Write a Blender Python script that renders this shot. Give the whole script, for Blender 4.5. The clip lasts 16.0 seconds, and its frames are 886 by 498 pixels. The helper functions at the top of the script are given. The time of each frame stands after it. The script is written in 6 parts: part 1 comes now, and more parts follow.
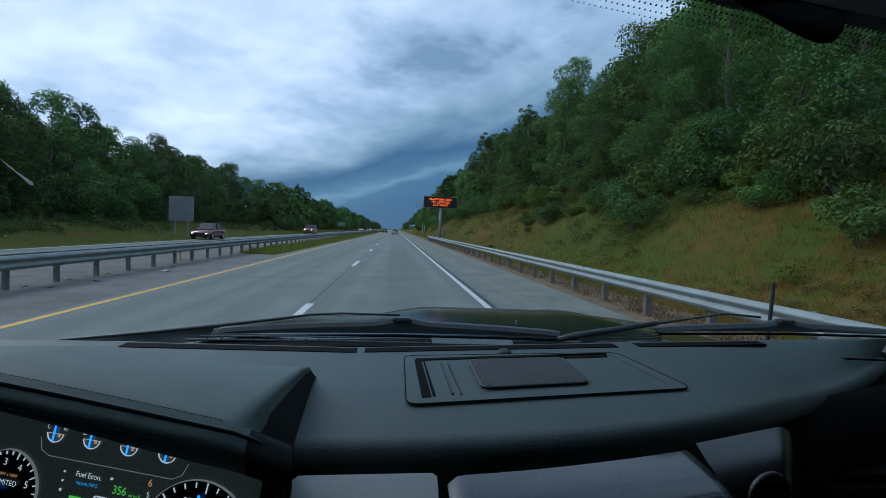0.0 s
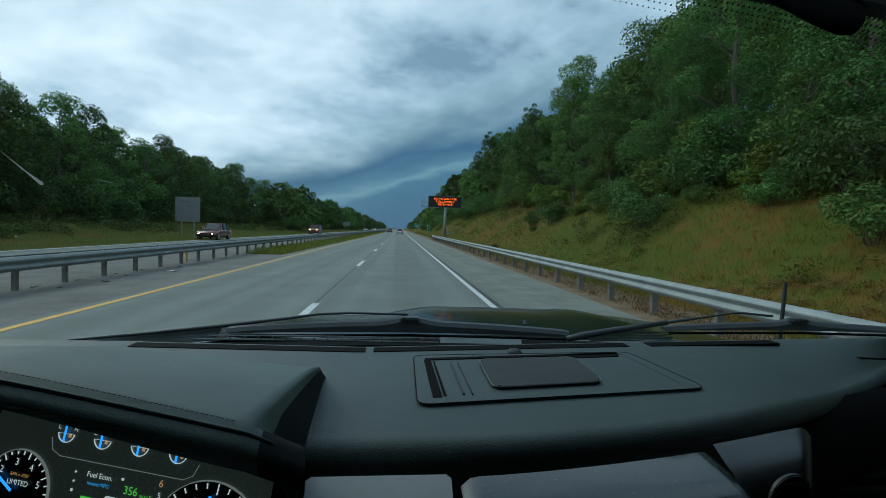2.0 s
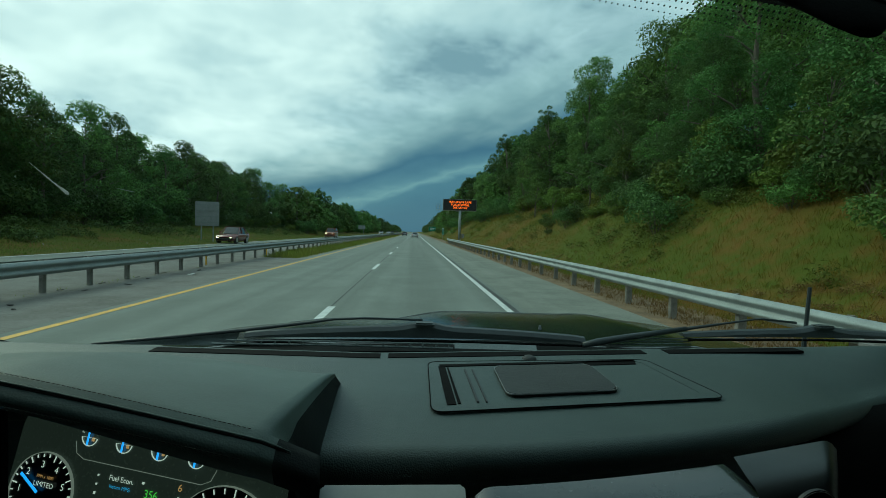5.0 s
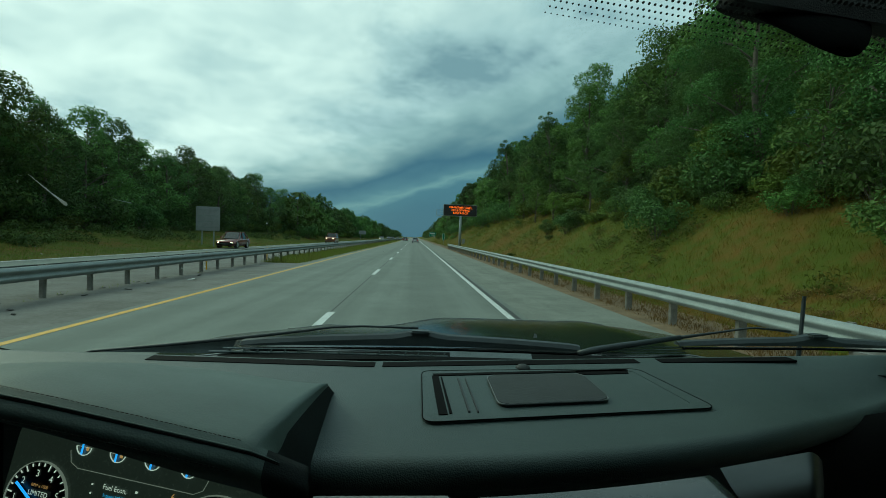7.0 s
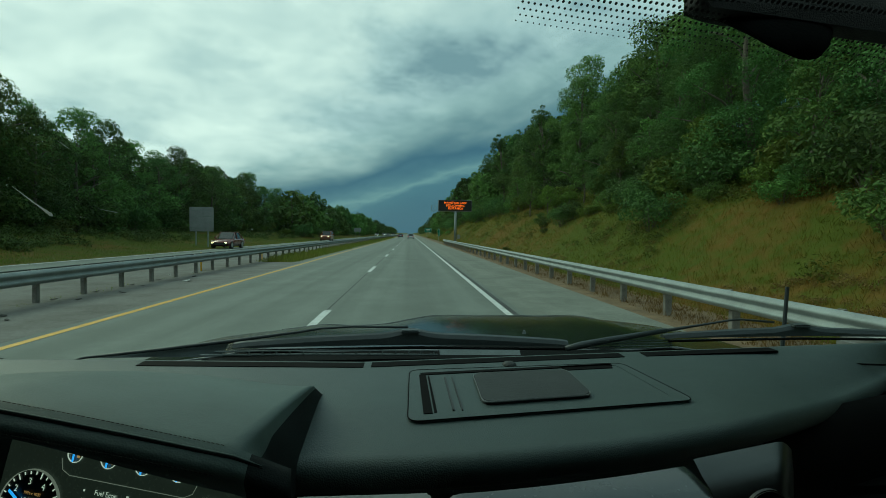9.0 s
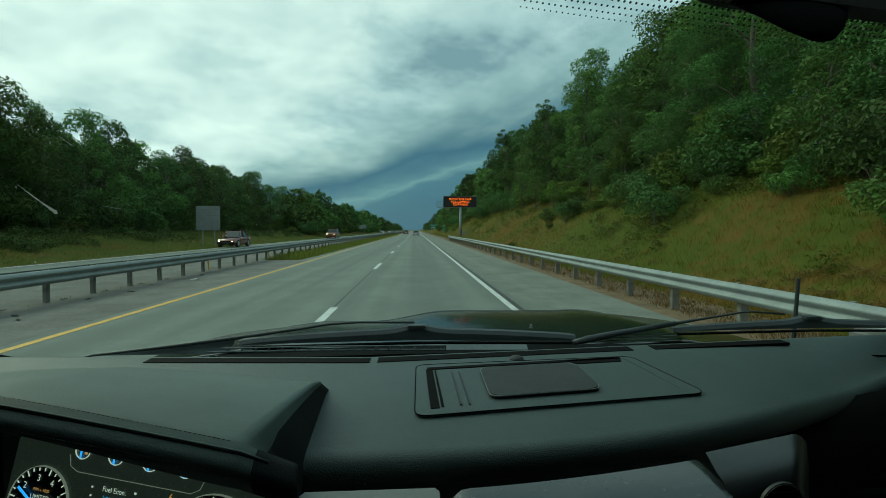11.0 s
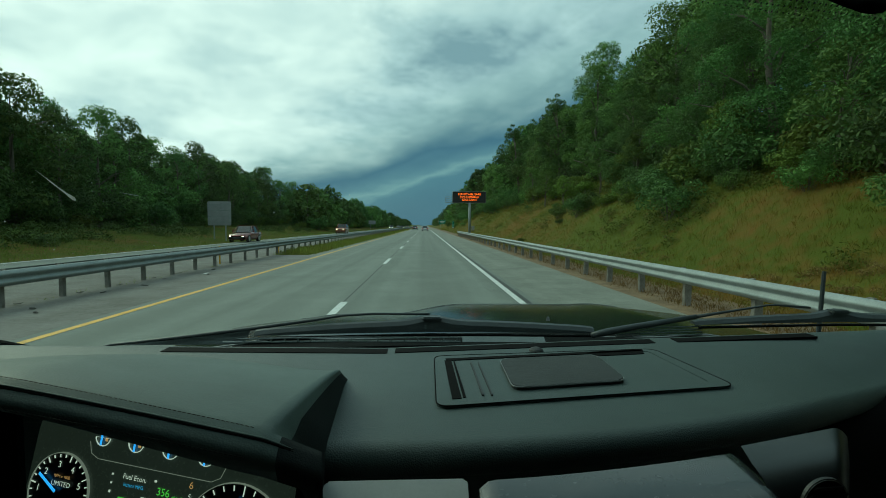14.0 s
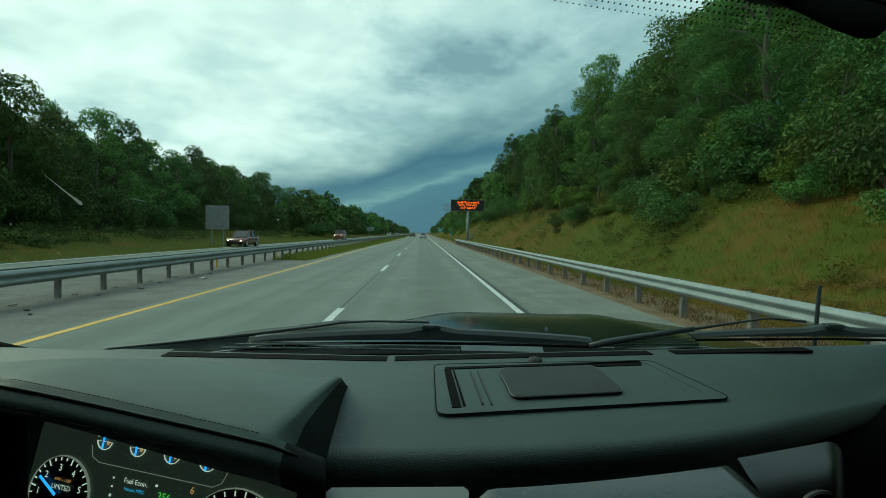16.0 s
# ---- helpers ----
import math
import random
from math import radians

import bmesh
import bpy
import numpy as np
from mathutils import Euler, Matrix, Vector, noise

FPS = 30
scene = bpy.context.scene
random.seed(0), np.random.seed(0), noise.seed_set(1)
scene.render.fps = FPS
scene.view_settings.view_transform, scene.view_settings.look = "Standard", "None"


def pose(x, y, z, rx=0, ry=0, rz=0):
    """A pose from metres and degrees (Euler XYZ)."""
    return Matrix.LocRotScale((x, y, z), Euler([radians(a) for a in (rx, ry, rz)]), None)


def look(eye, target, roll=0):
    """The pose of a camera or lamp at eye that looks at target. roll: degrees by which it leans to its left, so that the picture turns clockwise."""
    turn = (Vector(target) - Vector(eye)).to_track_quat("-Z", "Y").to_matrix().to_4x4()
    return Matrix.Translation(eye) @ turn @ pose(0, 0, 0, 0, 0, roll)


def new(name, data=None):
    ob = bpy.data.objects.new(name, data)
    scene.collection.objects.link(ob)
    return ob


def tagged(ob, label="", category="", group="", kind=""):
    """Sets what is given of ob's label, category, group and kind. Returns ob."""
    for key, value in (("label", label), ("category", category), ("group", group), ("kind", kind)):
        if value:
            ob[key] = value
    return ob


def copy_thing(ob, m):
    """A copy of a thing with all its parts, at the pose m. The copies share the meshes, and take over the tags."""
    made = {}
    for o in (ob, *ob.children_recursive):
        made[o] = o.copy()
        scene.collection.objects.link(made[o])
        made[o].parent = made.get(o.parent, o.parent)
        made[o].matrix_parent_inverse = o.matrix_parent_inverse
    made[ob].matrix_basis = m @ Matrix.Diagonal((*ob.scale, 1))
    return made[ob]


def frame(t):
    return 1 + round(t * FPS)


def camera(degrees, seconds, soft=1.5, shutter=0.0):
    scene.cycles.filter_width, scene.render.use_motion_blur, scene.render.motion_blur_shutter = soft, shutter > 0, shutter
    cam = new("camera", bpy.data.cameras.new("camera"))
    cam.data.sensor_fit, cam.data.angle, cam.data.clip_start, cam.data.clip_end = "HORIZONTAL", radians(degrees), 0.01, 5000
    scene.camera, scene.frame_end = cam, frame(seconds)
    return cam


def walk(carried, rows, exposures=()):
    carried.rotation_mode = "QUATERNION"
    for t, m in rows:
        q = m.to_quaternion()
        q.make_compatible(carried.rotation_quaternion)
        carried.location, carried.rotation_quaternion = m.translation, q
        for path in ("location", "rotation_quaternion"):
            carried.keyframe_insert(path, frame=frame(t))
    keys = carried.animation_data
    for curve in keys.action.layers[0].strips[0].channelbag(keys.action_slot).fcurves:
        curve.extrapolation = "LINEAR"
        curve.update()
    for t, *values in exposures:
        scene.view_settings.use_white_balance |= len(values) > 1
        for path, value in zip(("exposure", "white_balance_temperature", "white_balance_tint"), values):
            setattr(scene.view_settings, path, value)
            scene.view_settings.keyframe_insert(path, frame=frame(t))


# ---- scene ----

# ------------------------------------------------------------ camera and its walk
cam = camera(90.0, 16.0, soft=0.6)
# seconds, x, y, z, yaw, pitch, roll: a camera that shakes on its mount inside the cab
PATH = [
    (0, -0.0089, -0.0051, 1.5916, -6.20, -2.35, -2.25),
    (0.5, -0.0134, -0.0032, 1.5933, -5.76, -2.10, -2.02),
    (1, -0.0091, -0.0054, 1.5947, -6.63, -2.20, -2.45),
    (1.5, -0.0142, 0.0084, 1.5832, -6.03, -2.59, -1.90),
    (2, -0.0155, 0.0016, 1.5898, -5.59, -2.43, -2.04),
    (2.5, -0.0121, -0.0055, 1.5984, -5.13, -2.42, -2.20),
    (3, -0.0284, 0.0071, 1.5849, -5.01, -2.62, -2.35),
    (3.5, -0.0249, 0.0105, 1.5834, -4.50, -2.58, -2.47),
    (6, -0.0124, -0.0037, 1.6016, -3.36, -1.88, -1.81),
    (6.5, -0.0179, 0.0000, 1.5993, -2.57, -1.96, -2.79),
    (7, -0.0043, -0.0071, 1.6037, -3.61, -1.41, -1.98),
    (7.5, 0.0220, 0.0053, 1.6020, -4.48, -1.61, -0.85),
    (8, 0.0265, -0.0000, 1.6071, -4.52, -1.64, -0.59),
    (8.5, 0.0010, -0.0069, 1.6052, -3.93, -1.90, -1.37),
    (9, 0.0134, -0.0199, 1.6138, -4.19, -1.97, -0.78),
    (11.5, 0.0137, -0.0067, 1.6050, -3.33, -2.80, 0.03),
    (12, 0.0009, 0.0048, 1.5958, -2.53, -3.22, -0.37),
    (12.5, -0.0009, 0.0065, 1.5965, -2.53, -3.47, -0.27),
    (13, -0.0069, 0.0039, 1.5968, -2.44, -3.21, -0.48),
    (13.5, 0.0000, 0.0000, 1.6000, -2.34, -3.20, 0.00),
    (14, -0.0021, 0.0014, 1.5979, -2.36, -3.04, -0.20),
    (14.5, 0.0025, -0.0069, 1.6024, -2.93, -2.17, -0.49),
    (15, 0.0037, -0.0082, 1.6035, -3.18, -2.12, -0.71),
    (15.5, -0.0027, -0.0063, 1.6010, -2.89, -2.12, -0.88),
    (16, -0.0086, -0.0064, 1.6008, -2.62, -2.04, -1.12),
]
walk(cam, [(t, pose(x, y, z, 90 + pitch, roll, yaw)) for t, x, y, z, yaw, pitch, roll in PATH],
     exposures=[(0.0, 0.10, 5450, 0), (2.0, 0.09, 5900, -12), (3.5, 0.12, 6280, -23), (6.0, 0.18, 6550, -34), (8.5, 0.01, 6880, -34), (11.5, 0.16, 6930, -33), (13.5, 0.18, 6900, -33), (16.0, 0.26, 6880, -35)])

# ------------------------------------------------------------ world and sun
SUN_AZ, SUN_EL = radians(-52), radians(34)      # azimuth from the road's direction, to the left


def sky_world():
    w = bpy.data.worlds.new("overcast_evening")
    scene.world = w
    w.use_nodes = True
    n, l = w.node_tree.nodes, w.node_tree.links
    n.clear()
    out = n.new("ShaderNodeOutputWorld")
    bg = n.new("ShaderNodeBackground")
    l.new(bg.outputs[0], out.inputs[0])
    sky = n.new("ShaderNodeTexSky")
    sky.sky_type = "NISHITA"
    sky.sun_disc = False
    sky.sun_elevation, sky.sun_rotation = SUN_EL, SUN_AZ
    tc = n.new("ShaderNodeTexCoord")
    sep = n.new("ShaderNodeSeparateXYZ")
    l.new(tc.outputs["Generated"], sep.inputs[0])

    def m(op, a, b=None, c=None, clamp=False):
        q = n.new("ShaderNodeMath")
        q.operation, q.use_clamp = op, clamp
        for i, v in enumerate((a, b, c)):
            if v is None:
                continue
            if isinstance(v, (int, float)):
                q.inputs[i].default_value = v
            else:
                l.new(v, q.inputs[i])
        return q.outputs[0]

    def noise_at(vec, scale, detail, rough=0.55, dist=0.0):
        q = n.new("ShaderNodeTexNoise")
        q.inputs["Scale"].default_value, q.inputs["Detail"].default_value = scale, detail
        q.inputs["Roughness"].default_value, q.inputs["Distortion"].default_value = rough, dist
        l.new(vec, q.inputs["Vector"])
        return q.outputs["Fac"]

    x, y, z = sep.outputs
    # the cloud deck as a plane overhead
    den = m("ADD", m("MAXIMUM", z, 0.0), 0.30)
    comb = n.new("ShaderNodeCombineXYZ")
    l.new(m("DIVIDE", x, den), comb.inputs[0])
    l.new(m("DIVIDE", y, den), comb.inputs[1])
    mp = n.new("ShaderNodeMapping")
    mp.inputs["Rotation"].default_value = (0, 0, radians(-28))
    mp.inputs["Scale"].default_value = (0.85, 1.0, 1)
    l.new(comb.outputs[0], mp.inputs[0])
    big = noise_at(mp.outputs[0], 1.1, 3, 0.5, 0.15)
    fine = noise_at(mp.outputs[0], 3.0, 9, 0.60, 0.22)
    body = noise_at(mp.outputs[0], 1.9, 7, 0.58, 0.10)
    # storm bank low ahead, climbing to the right of the road
    along = m("ADD", m("MULTIPLY", x, 0.93), m("MULTIPLY", z, 0.37))
    across = m("SUBTRACT", m("MULTIPLY", z, 0.93), m("MULTIPLY", x, 0.37))
    diag = n.new("ShaderNodeCombineXYZ")
    l.new(m("MULTIPLY", along, 2.2), diag.inputs[0])
    l.new(m("MULTIPLY", across, 8.0), diag.inputs[1])
    l.new(m("MULTIPLY", y, 1.5), diag.inputs[2])
    streak = noise_at(diag.outputs[0], 1.0, 4, 0.5, 0.3)
    ridge = m("SUBTRACT", z, m("MULTIPLY", x, 0.30))
    ridge = m("ADD", ridge, m("MULTIPLY", m("SUBTRACT", big, 0.5), 0.08))
    ridge = m("ADD", ridge, m("MULTIPLY", m("SUBTRACT", streak, 0.5), 0.13))
    ridge = m("ADD", ridge, m("MULTIPLY", m("SUBTRACT", fine, 0.5), 0.05))
    rm = n.new("ShaderNodeMapRange")
    rm.interpolation_type = "SMOOTHSTEP"
    rm.inputs["From Min"].default_value, rm.inputs["From Max"].default_value = 0.165, 0.290
    l.new(ridge, rm.inputs["Value"])
    lit = m("ADD", m("ADD", m("MULTIPLY", big, 0.34), m("MULTIPLY", m("ADD", fine, -0.12), 0.74)), m("MULTIPLY", streak, 0.24))
    side = n.new("ShaderNodeMapRange")             # the deck is thin and bright on one side, thicker on the other
    side.interpolation_type = "SMOOTHSTEP"
    side.inputs["From Min"].default_value, side.inputs["From Max"].default_value = -0.42, 0.10
    side.inputs["To Min"].default_value, side.inputs["To Max"].default_value = 0.115, -0.085
    l.new(m("ADD", x, m("MULTIPLY", m("SUBTRACT", body, 0.5), 0.5)), side.inputs["Value"])
    lit = m("ADD", lit, side.outputs[0])
    edge = n.new("ShaderNodeMapRange")             # ragged darker bodies of cloud in the deck
    edge.interpolation_type = "SMOOTHSTEP"
    edge.inputs["From Min"].default_value, edge.inputs["From Max"].default_value = 0.47, 0.62
    edge.inputs["To Min"].default_value, edge.inputs["To Max"].default_value = 0.05, -0.08
    l.new(body, edge.inputs["Value"])
    lit = m("ADD", lit, edge.outputs[0])
    high = n.new("ShaderNodeValToRGB")
    e = high.color_ramp.elements
    e[0].position, e[0].color = 0.30, (0.22, 0.30, 0.43, 1)
    e[1].position, e[1].color = 0.84, (0.87, 0.88, 1.04, 1)
    mid = e.new(0.50)
    mid.color = (0.45, 0.53, 0.69, 1)
    l.new(lit, high.inputs[0])
    low = n.new("ShaderNodeValToRGB")              # bands of the storm bank, from the horizon up
    e = low.color_ramp.elements
    e[0].position, e[0].color = 0.10, (0.070, 0.140, 0.250, 1)
    e[1].position, e[1].color = 0.62, (0.30, 0.40, 0.50, 1)
    for at_, rgb in ((0.215, (0.085, 0.165, 0.275)), (0.255, (0.175, 0.275, 0.375)), (0.295, (0.105, 0.190, 0.300)), (0.385, (0.062, 0.128, 0.240)), (0.47, (0.145, 0.225, 0.325))):
        e.new(at_).color = (*rgb, 1)
    l.new(m("MULTIPLY", ridge, 2.5), low.inputs[0])
    mix = n.new("ShaderNodeMix")
    mix.data_type = "RGBA"
    l.new(rm.outputs[0], mix.inputs["Factor"])
    l.new(low.outputs[0], mix.inputs["A"])
    l.new(high.outputs[0], mix.inputs["B"])
    blend = n.new("ShaderNodeMix")
    blend.data_type = "RGBA"
    blend.inputs["Factor"].default_value = 0.004
    l.new(mix.outputs["Result"], blend.inputs["A"])
    l.new(sky.outputs[0], blend.inputs["B"])
    l.new(blend.outputs["Result"], bg.inputs[0])
    bg.inputs[1].default_value = 1.0


sky_world()
sun_data = bpy.data.lights.new("sun", "SUN")
sun_data.energy, sun_data.angle, sun_data.color = 0.8, radians(25), (1.0, 0.95, 0.87)
sun = new("sun", sun_data)
sd = Vector((math.sin(SUN_AZ) * math.cos(SUN_EL), math.cos(SUN_AZ) * math.cos(SUN_EL), math.sin(SUN_EL)))
sun.matrix_world = look(sd * 80, (0, 0, 0))

# ------------------------------------------------------------ materials


def material(name, rgb, rough=0.6, metal=0.0, vary=0.0, scale=4.0, rgb2=None, bump=0.0, bump_scale=60.0, spec=0.5,
             emit=None, power=0.0, island=0.0, objrand=0.0, coat=0.0, cells=False):
    """Principled material with two scales of colour variation and a fine relief."""
    mt = bpy.data.materials.new(name)
    mt.use_nodes = True
    n, l = mt.node_tree.nodes, mt.node_tree.links
    b = n["Principled BSDF"]
    b.inputs["Roughness"].default_value, b.inputs["Metallic"].default_value = rough, metal
    b.inputs["Specular IOR Level"].default_value = spec
    b.inputs["Coat Weight"].default_value = coat
    b.inputs["Base Color"].default_value = (*rgb, 1)
    tc = n.new("ShaderNodeTexCoord")
    col = None
    if vary or rgb2:
        a = n.new("ShaderNodeTexNoise")
        a.inputs["Scale"].default_value, a.inputs["Detail"].default_value, a.inputs["Roughness"].default_value = scale, 6, 0.65
        l.new(tc.outputs["Object"], a.inputs["Vector"])
        c = n.new("ShaderNodeTexNoise")
        c.inputs["Scale"].default_value, c.inputs["Detail"].default_value = scale * 14, 4
        l.new(tc.outputs["Object"], c.inputs["Vector"])
        s = n.new("ShaderNodeMath")
        s.operation = "MULTIPLY_ADD"
        s.inputs[1].default_value = 0.35
        l.new(c.outputs["Fac"], s.inputs[0])
        k = n.new("ShaderNodeMath")
        k.operation = "MULTIPLY"
        k.inputs[1].default_value = 0.65
        l.new(a.outputs["Fac"], k.inputs[0])
        l.new(k.outputs[0], s.inputs[2])
        r = n.new("ShaderNodeValToRGB")
        e = r.color_ramp.elements
        other = rgb2 or tuple(v * (1 - vary) for v in rgb)
        base = rgb if rgb2 else tuple(min(1, v * (1 + vary)) for v in rgb)
        e[0].position, e[0].color, e[1].position, e[1].color = 0.36, (*other, 1), 0.64, (*base, 1)
        l.new(s.outputs[0], r.inputs[0])
        col = r.outputs[0]
        rr = n.new("ShaderNodeMapRange")
        rr.inputs["To Min"].default_value, rr.inputs["To Max"].default_value = max(0, rough - 0.1), min(1, rough + 0.1)
        l.new(c.outputs["Fac"], rr.inputs[0])
        l.new(rr.outputs[0], b.inputs["Roughness"])
    if island or objrand:
        hs = n.new("ShaderNodeHueSaturation")
        if col:
            l.new(col, hs.inputs["Color"])
        else:
            hs.inputs["Color"].default_value = (*rgb, 1)
        src = n.new("ShaderNodeNewGeometry").outputs["Random Per Island"] if island else n.new("ShaderNodeObjectInfo").outputs["Random"]
        mr = n.new("ShaderNodeMapRange")
        amt = island or objrand
        mr.inputs["To Min"].default_value, mr.inputs["To Max"].default_value = 1 - amt, 1 + amt
        l.new(src, mr.inputs[0])
        l.new(mr.outputs[0], hs.inputs["Value"])
        if island and objrand:
            oi = n.new("ShaderNodeObjectInfo")
            m2 = n.new("ShaderNodeMapRange")
            m2.inputs["To Min"].default_value, m2.inputs["To Max"].default_value = 0.5 - 0.08 * objrand, 0.5 + 0.05 * objrand
            l.new(oi.outputs["Random"], m2.inputs[0])
            l.new(m2.outputs[0], hs.inputs["Hue"])
        col = hs.outputs[0]
    if col:
        l.new(col, b.inputs["Base Color"])
    if bump:
        t = n.new("ShaderNodeTexVoronoi" if cells else "ShaderNodeTexNoise")
        t.inputs["Scale"].default_value = bump_scale
        if not cells:
            t.inputs["Detail"].default_value = 5
        l.new(tc.outputs["Object"], t.inputs["Vector"])
        bp = n.new("ShaderNodeBump")
        bp.inputs["Strength"].default_value, bp.inputs["Distance"].default_value = bump, 0.02 if not cells else 0.001
        l.new(t.outputs[0], bp.inputs["Height"])
        l.new(bp.outputs[0], b.inputs["Normal"])
    if emit:
        b.inputs["Emission Color"].default_value, b.inputs["Emission Strength"].default_value = (*emit, 1), power
    return mt


def leaf_material(name, rgb, rgb2, thin=0.22, spread=0.17, scale=0.75, differ=0.38):
    mt = material(name, rgb, 0.6, vary=0.0, rgb2=rgb2, scale=scale, island=spread, objrand=0.3, spec=0.15)
    n, l = mt.node_tree.nodes, mt.node_tree.links
    b = n["Principled BSDF"]
    tr = n.new("ShaderNodeBsdfTranslucent")
    mx = n.new("ShaderNodeMixShader")
    mx.inputs[0].default_value = thin
    src = b.inputs["Base Color"].links[0].from_socket
    hs, oi, mr = (n.new("ShaderNode" + k) for k in ("HueSaturation", "ObjectInfo", "MapRange"))
    mr.inputs["To Min"].default_value, mr.inputs["To Max"].default_value = 1 - differ, 1 + differ      # no two plants alike
    l.new(oi.outputs["Random"], mr.inputs[0])
    l.new(mr.outputs[0], hs.inputs["Value"])
    l.new(src, hs.inputs["Color"])
    l.new(hs.outputs[0], b.inputs["Base Color"])
    l.new(hs.outputs[0], tr.inputs[0])
    l.new(b.outputs[0], mx.inputs[1])
    l.new(tr.outputs[0], mx.inputs[2])
    l.new(mx.outputs[0], n["Material Output"].inputs[0])
    return mt


M = {}
M["asphalt"] = material("asphalt", (0.198, 0.217, 0.193), 0.85, vary=0.14, scale=0.6, bump=0.5, bump_scale=90)
M["shoulder"] = material("shoulder_asphalt", (0.212, 0.222, 0.190), 0.9, vary=0.25, scale=0.8, bump=0.5, bump_scale=80)
M["dirty"] = material("dirty_median_asphalt", (0.20, 0.195, 0.18), 0.92, rgb2=(0.11, 0.10, 0.088), scale=0.9, bump=0.7, bump_scale=50)
M["seam"] = material("tar_seam", (0.05, 0.05, 0.05), 0.7, vary=0.4, scale=3)


def add_streaks(mt, amount):
    """Long soft tyre streaks along the road, worn into the asphalt's colour."""
    n, l = mt.node_tree.nodes, mt.node_tree.links
    b = n["Principled BSDF"]
    src = b.inputs["Base Color"].links[0].from_socket
    tc, mp, nz, mr, mx = (n.new("ShaderNode" + k) for k in ("TexCoord", "Mapping", "TexNoise", "MapRange", "Mix"))
    mp.inputs["Scale"].default_value = (1.15, 0.012, 1.0)
    nz.inputs["Scale"].default_value, nz.inputs["Detail"].default_value = 1.0, 3
    mr.inputs["From Min"].default_value, mr.inputs["From Max"].default_value = 0.40, 0.62
    mr.inputs["To Min"].default_value, mr.inputs["To Max"].default_value = 1.0 - amount, 1.0
    mx.data_type, mx.blend_type = "RGBA", "MULTIPLY"
    mx.inputs["Factor"].default_value = 1.0
    l.new(tc.outputs["Object"], mp.inputs[0])
    l.new(mp.outputs[0], nz.inputs["Vector"])
    l.new(nz.outputs["Fac"], mr.inputs[0])
    l.new(src, mx.inputs["A"])
    l.new(mr.outputs[0], mx.inputs["B"])
    l.new(mx.outputs["Result"], b.inputs["Base Color"])


add_streaks(M["asphalt"], 0.22)
add_streaks(M["shoulder"], 0.15)
M["white_line"] = material("white_road_paint", (0.62, 0.63, 0.61), 0.6, vary=0.25, scale=5)
M["yellow_line"] = material("yellow_road_paint", (0.62, 0.34, 0.03), 0.6, vary=0.25, scale=5)
M["gravel"] = material("gravelly_dirt", (0.190, 0.130, 0.074), 0.95, vary=0.4, scale=2.5, bump=0.9, bump_scale=30)
M["ground"] = material("grassy_ground", (0.080, 0.095, 0.017), 0.95, rgb2=(0.145, 0.086, 0.024), scale=0.16, bump=0.8, bump_scale=8, spec=0.08)
M["galv"] = material("galvanised_steel", (0.28, 0.31, 0.31), 0.6, 0.35, vary=0.18, scale=2.5, bump=0.05, bump_scale=20)
M["post"] = material("weathered_post", (0.20, 0.19, 0.17), 0.8, vary=0.35, scale=5, bump=0.3, bump_scale=30)
M["bark"] = material("bark", (0.13, 0.11, 0.085), 0.9, vary=0.4, scale=3, bump=0.8, bump_scale=18)
# clump-sized mottling in the colour helps imitate lit clumps and shaded gaps
M["leaf"] = leaf_material("broad_leaves", (0.180, 0.290, 0.070), (0.054, 0.106, 0.030))
M["leaf_dark"] = leaf_material("dark_leaves", (0.130, 0.220, 0.060), (0.043, 0.084, 0.027))
M["leaf_light"] = leaf_material("pale_leaves", (0.165, 0.225, 0.042), (0.105, 0.155, 0.032))
M["grass"] = leaf_material("grass_blades", (0.155, 0.165, 0.024), (0.250, 0.145, 0.036), 0.45, 0.12, 0.25, 0.0)
M["grass_dry"] = leaf_material("dry_grass", (0.230, 0.150, 0.058), (0.170, 0.125, 0.045), 0.45, 0.14, 0.6, 0.0)
M["grass_green"] = leaf_material("green_grass", (0.165, 0.250, 0.045), (0.19, 0.20, 0.052), 0.5, 0.10, 0.25, 0.0)
M["dry_weed"] = leaf_material("dry_weed_leaves", (0.230, 0.200, 0.070), (0.220, 0.150, 0.060), 0.4, 0.15, 0.75, 0.0)
for key in ("ground", "grass"):
    for node in M[key].node_tree.nodes:
        if node.type == "VALTORGB":
            node.color_ramp.elements[0].position, node.color_ramp.elements[1].position = 0.38, 0.53
        if node.type == "TEX_NOISE" and key == "grass":
            node.inputs["Scale"].default_value *= 0.64
M["dash"] = material("soft_black_vinyl", (0.056, 0.078, 0.075), 0.50, vary=0.14, scale=6, bump=0.42, bump_scale=420, cells=True, spec=0.45)
M["leather"] = material("stitched_black_leather", (0.106, 0.142, 0.133), 0.52, vary=0.15, scale=7, bump=0.16, bump_scale=420, cells=True, spec=0.3)
M["plastic"] = material("black_plastic", (0.030, 0.031, 0.032), 0.5, vary=0.2, scale=9, bump=0.1, bump_scale=300)
M["rubber"] = material("black_rubber", (0.030, 0.034, 0.034), 0.65, vary=0.25, scale=12, bump=0.15, bump_scale=200)
# near-black that paints in the shade of slots, gaps and undersides
M["shade_black"] = material("near_black_shade", (0.004, 0.004, 0.004), 0.8, vary=0.2, scale=9, spec=0.08)
M["gloss"] = material("gloss_black_plastic", (0.034, 0.041, 0.046), 0.24, vary=0.1, scale=6, coat=0.5)
M["vent"] = material("vent_satin_black", (0.036, 0.042, 0.045), 0.34, 0.3, vary=0.1, scale=10)
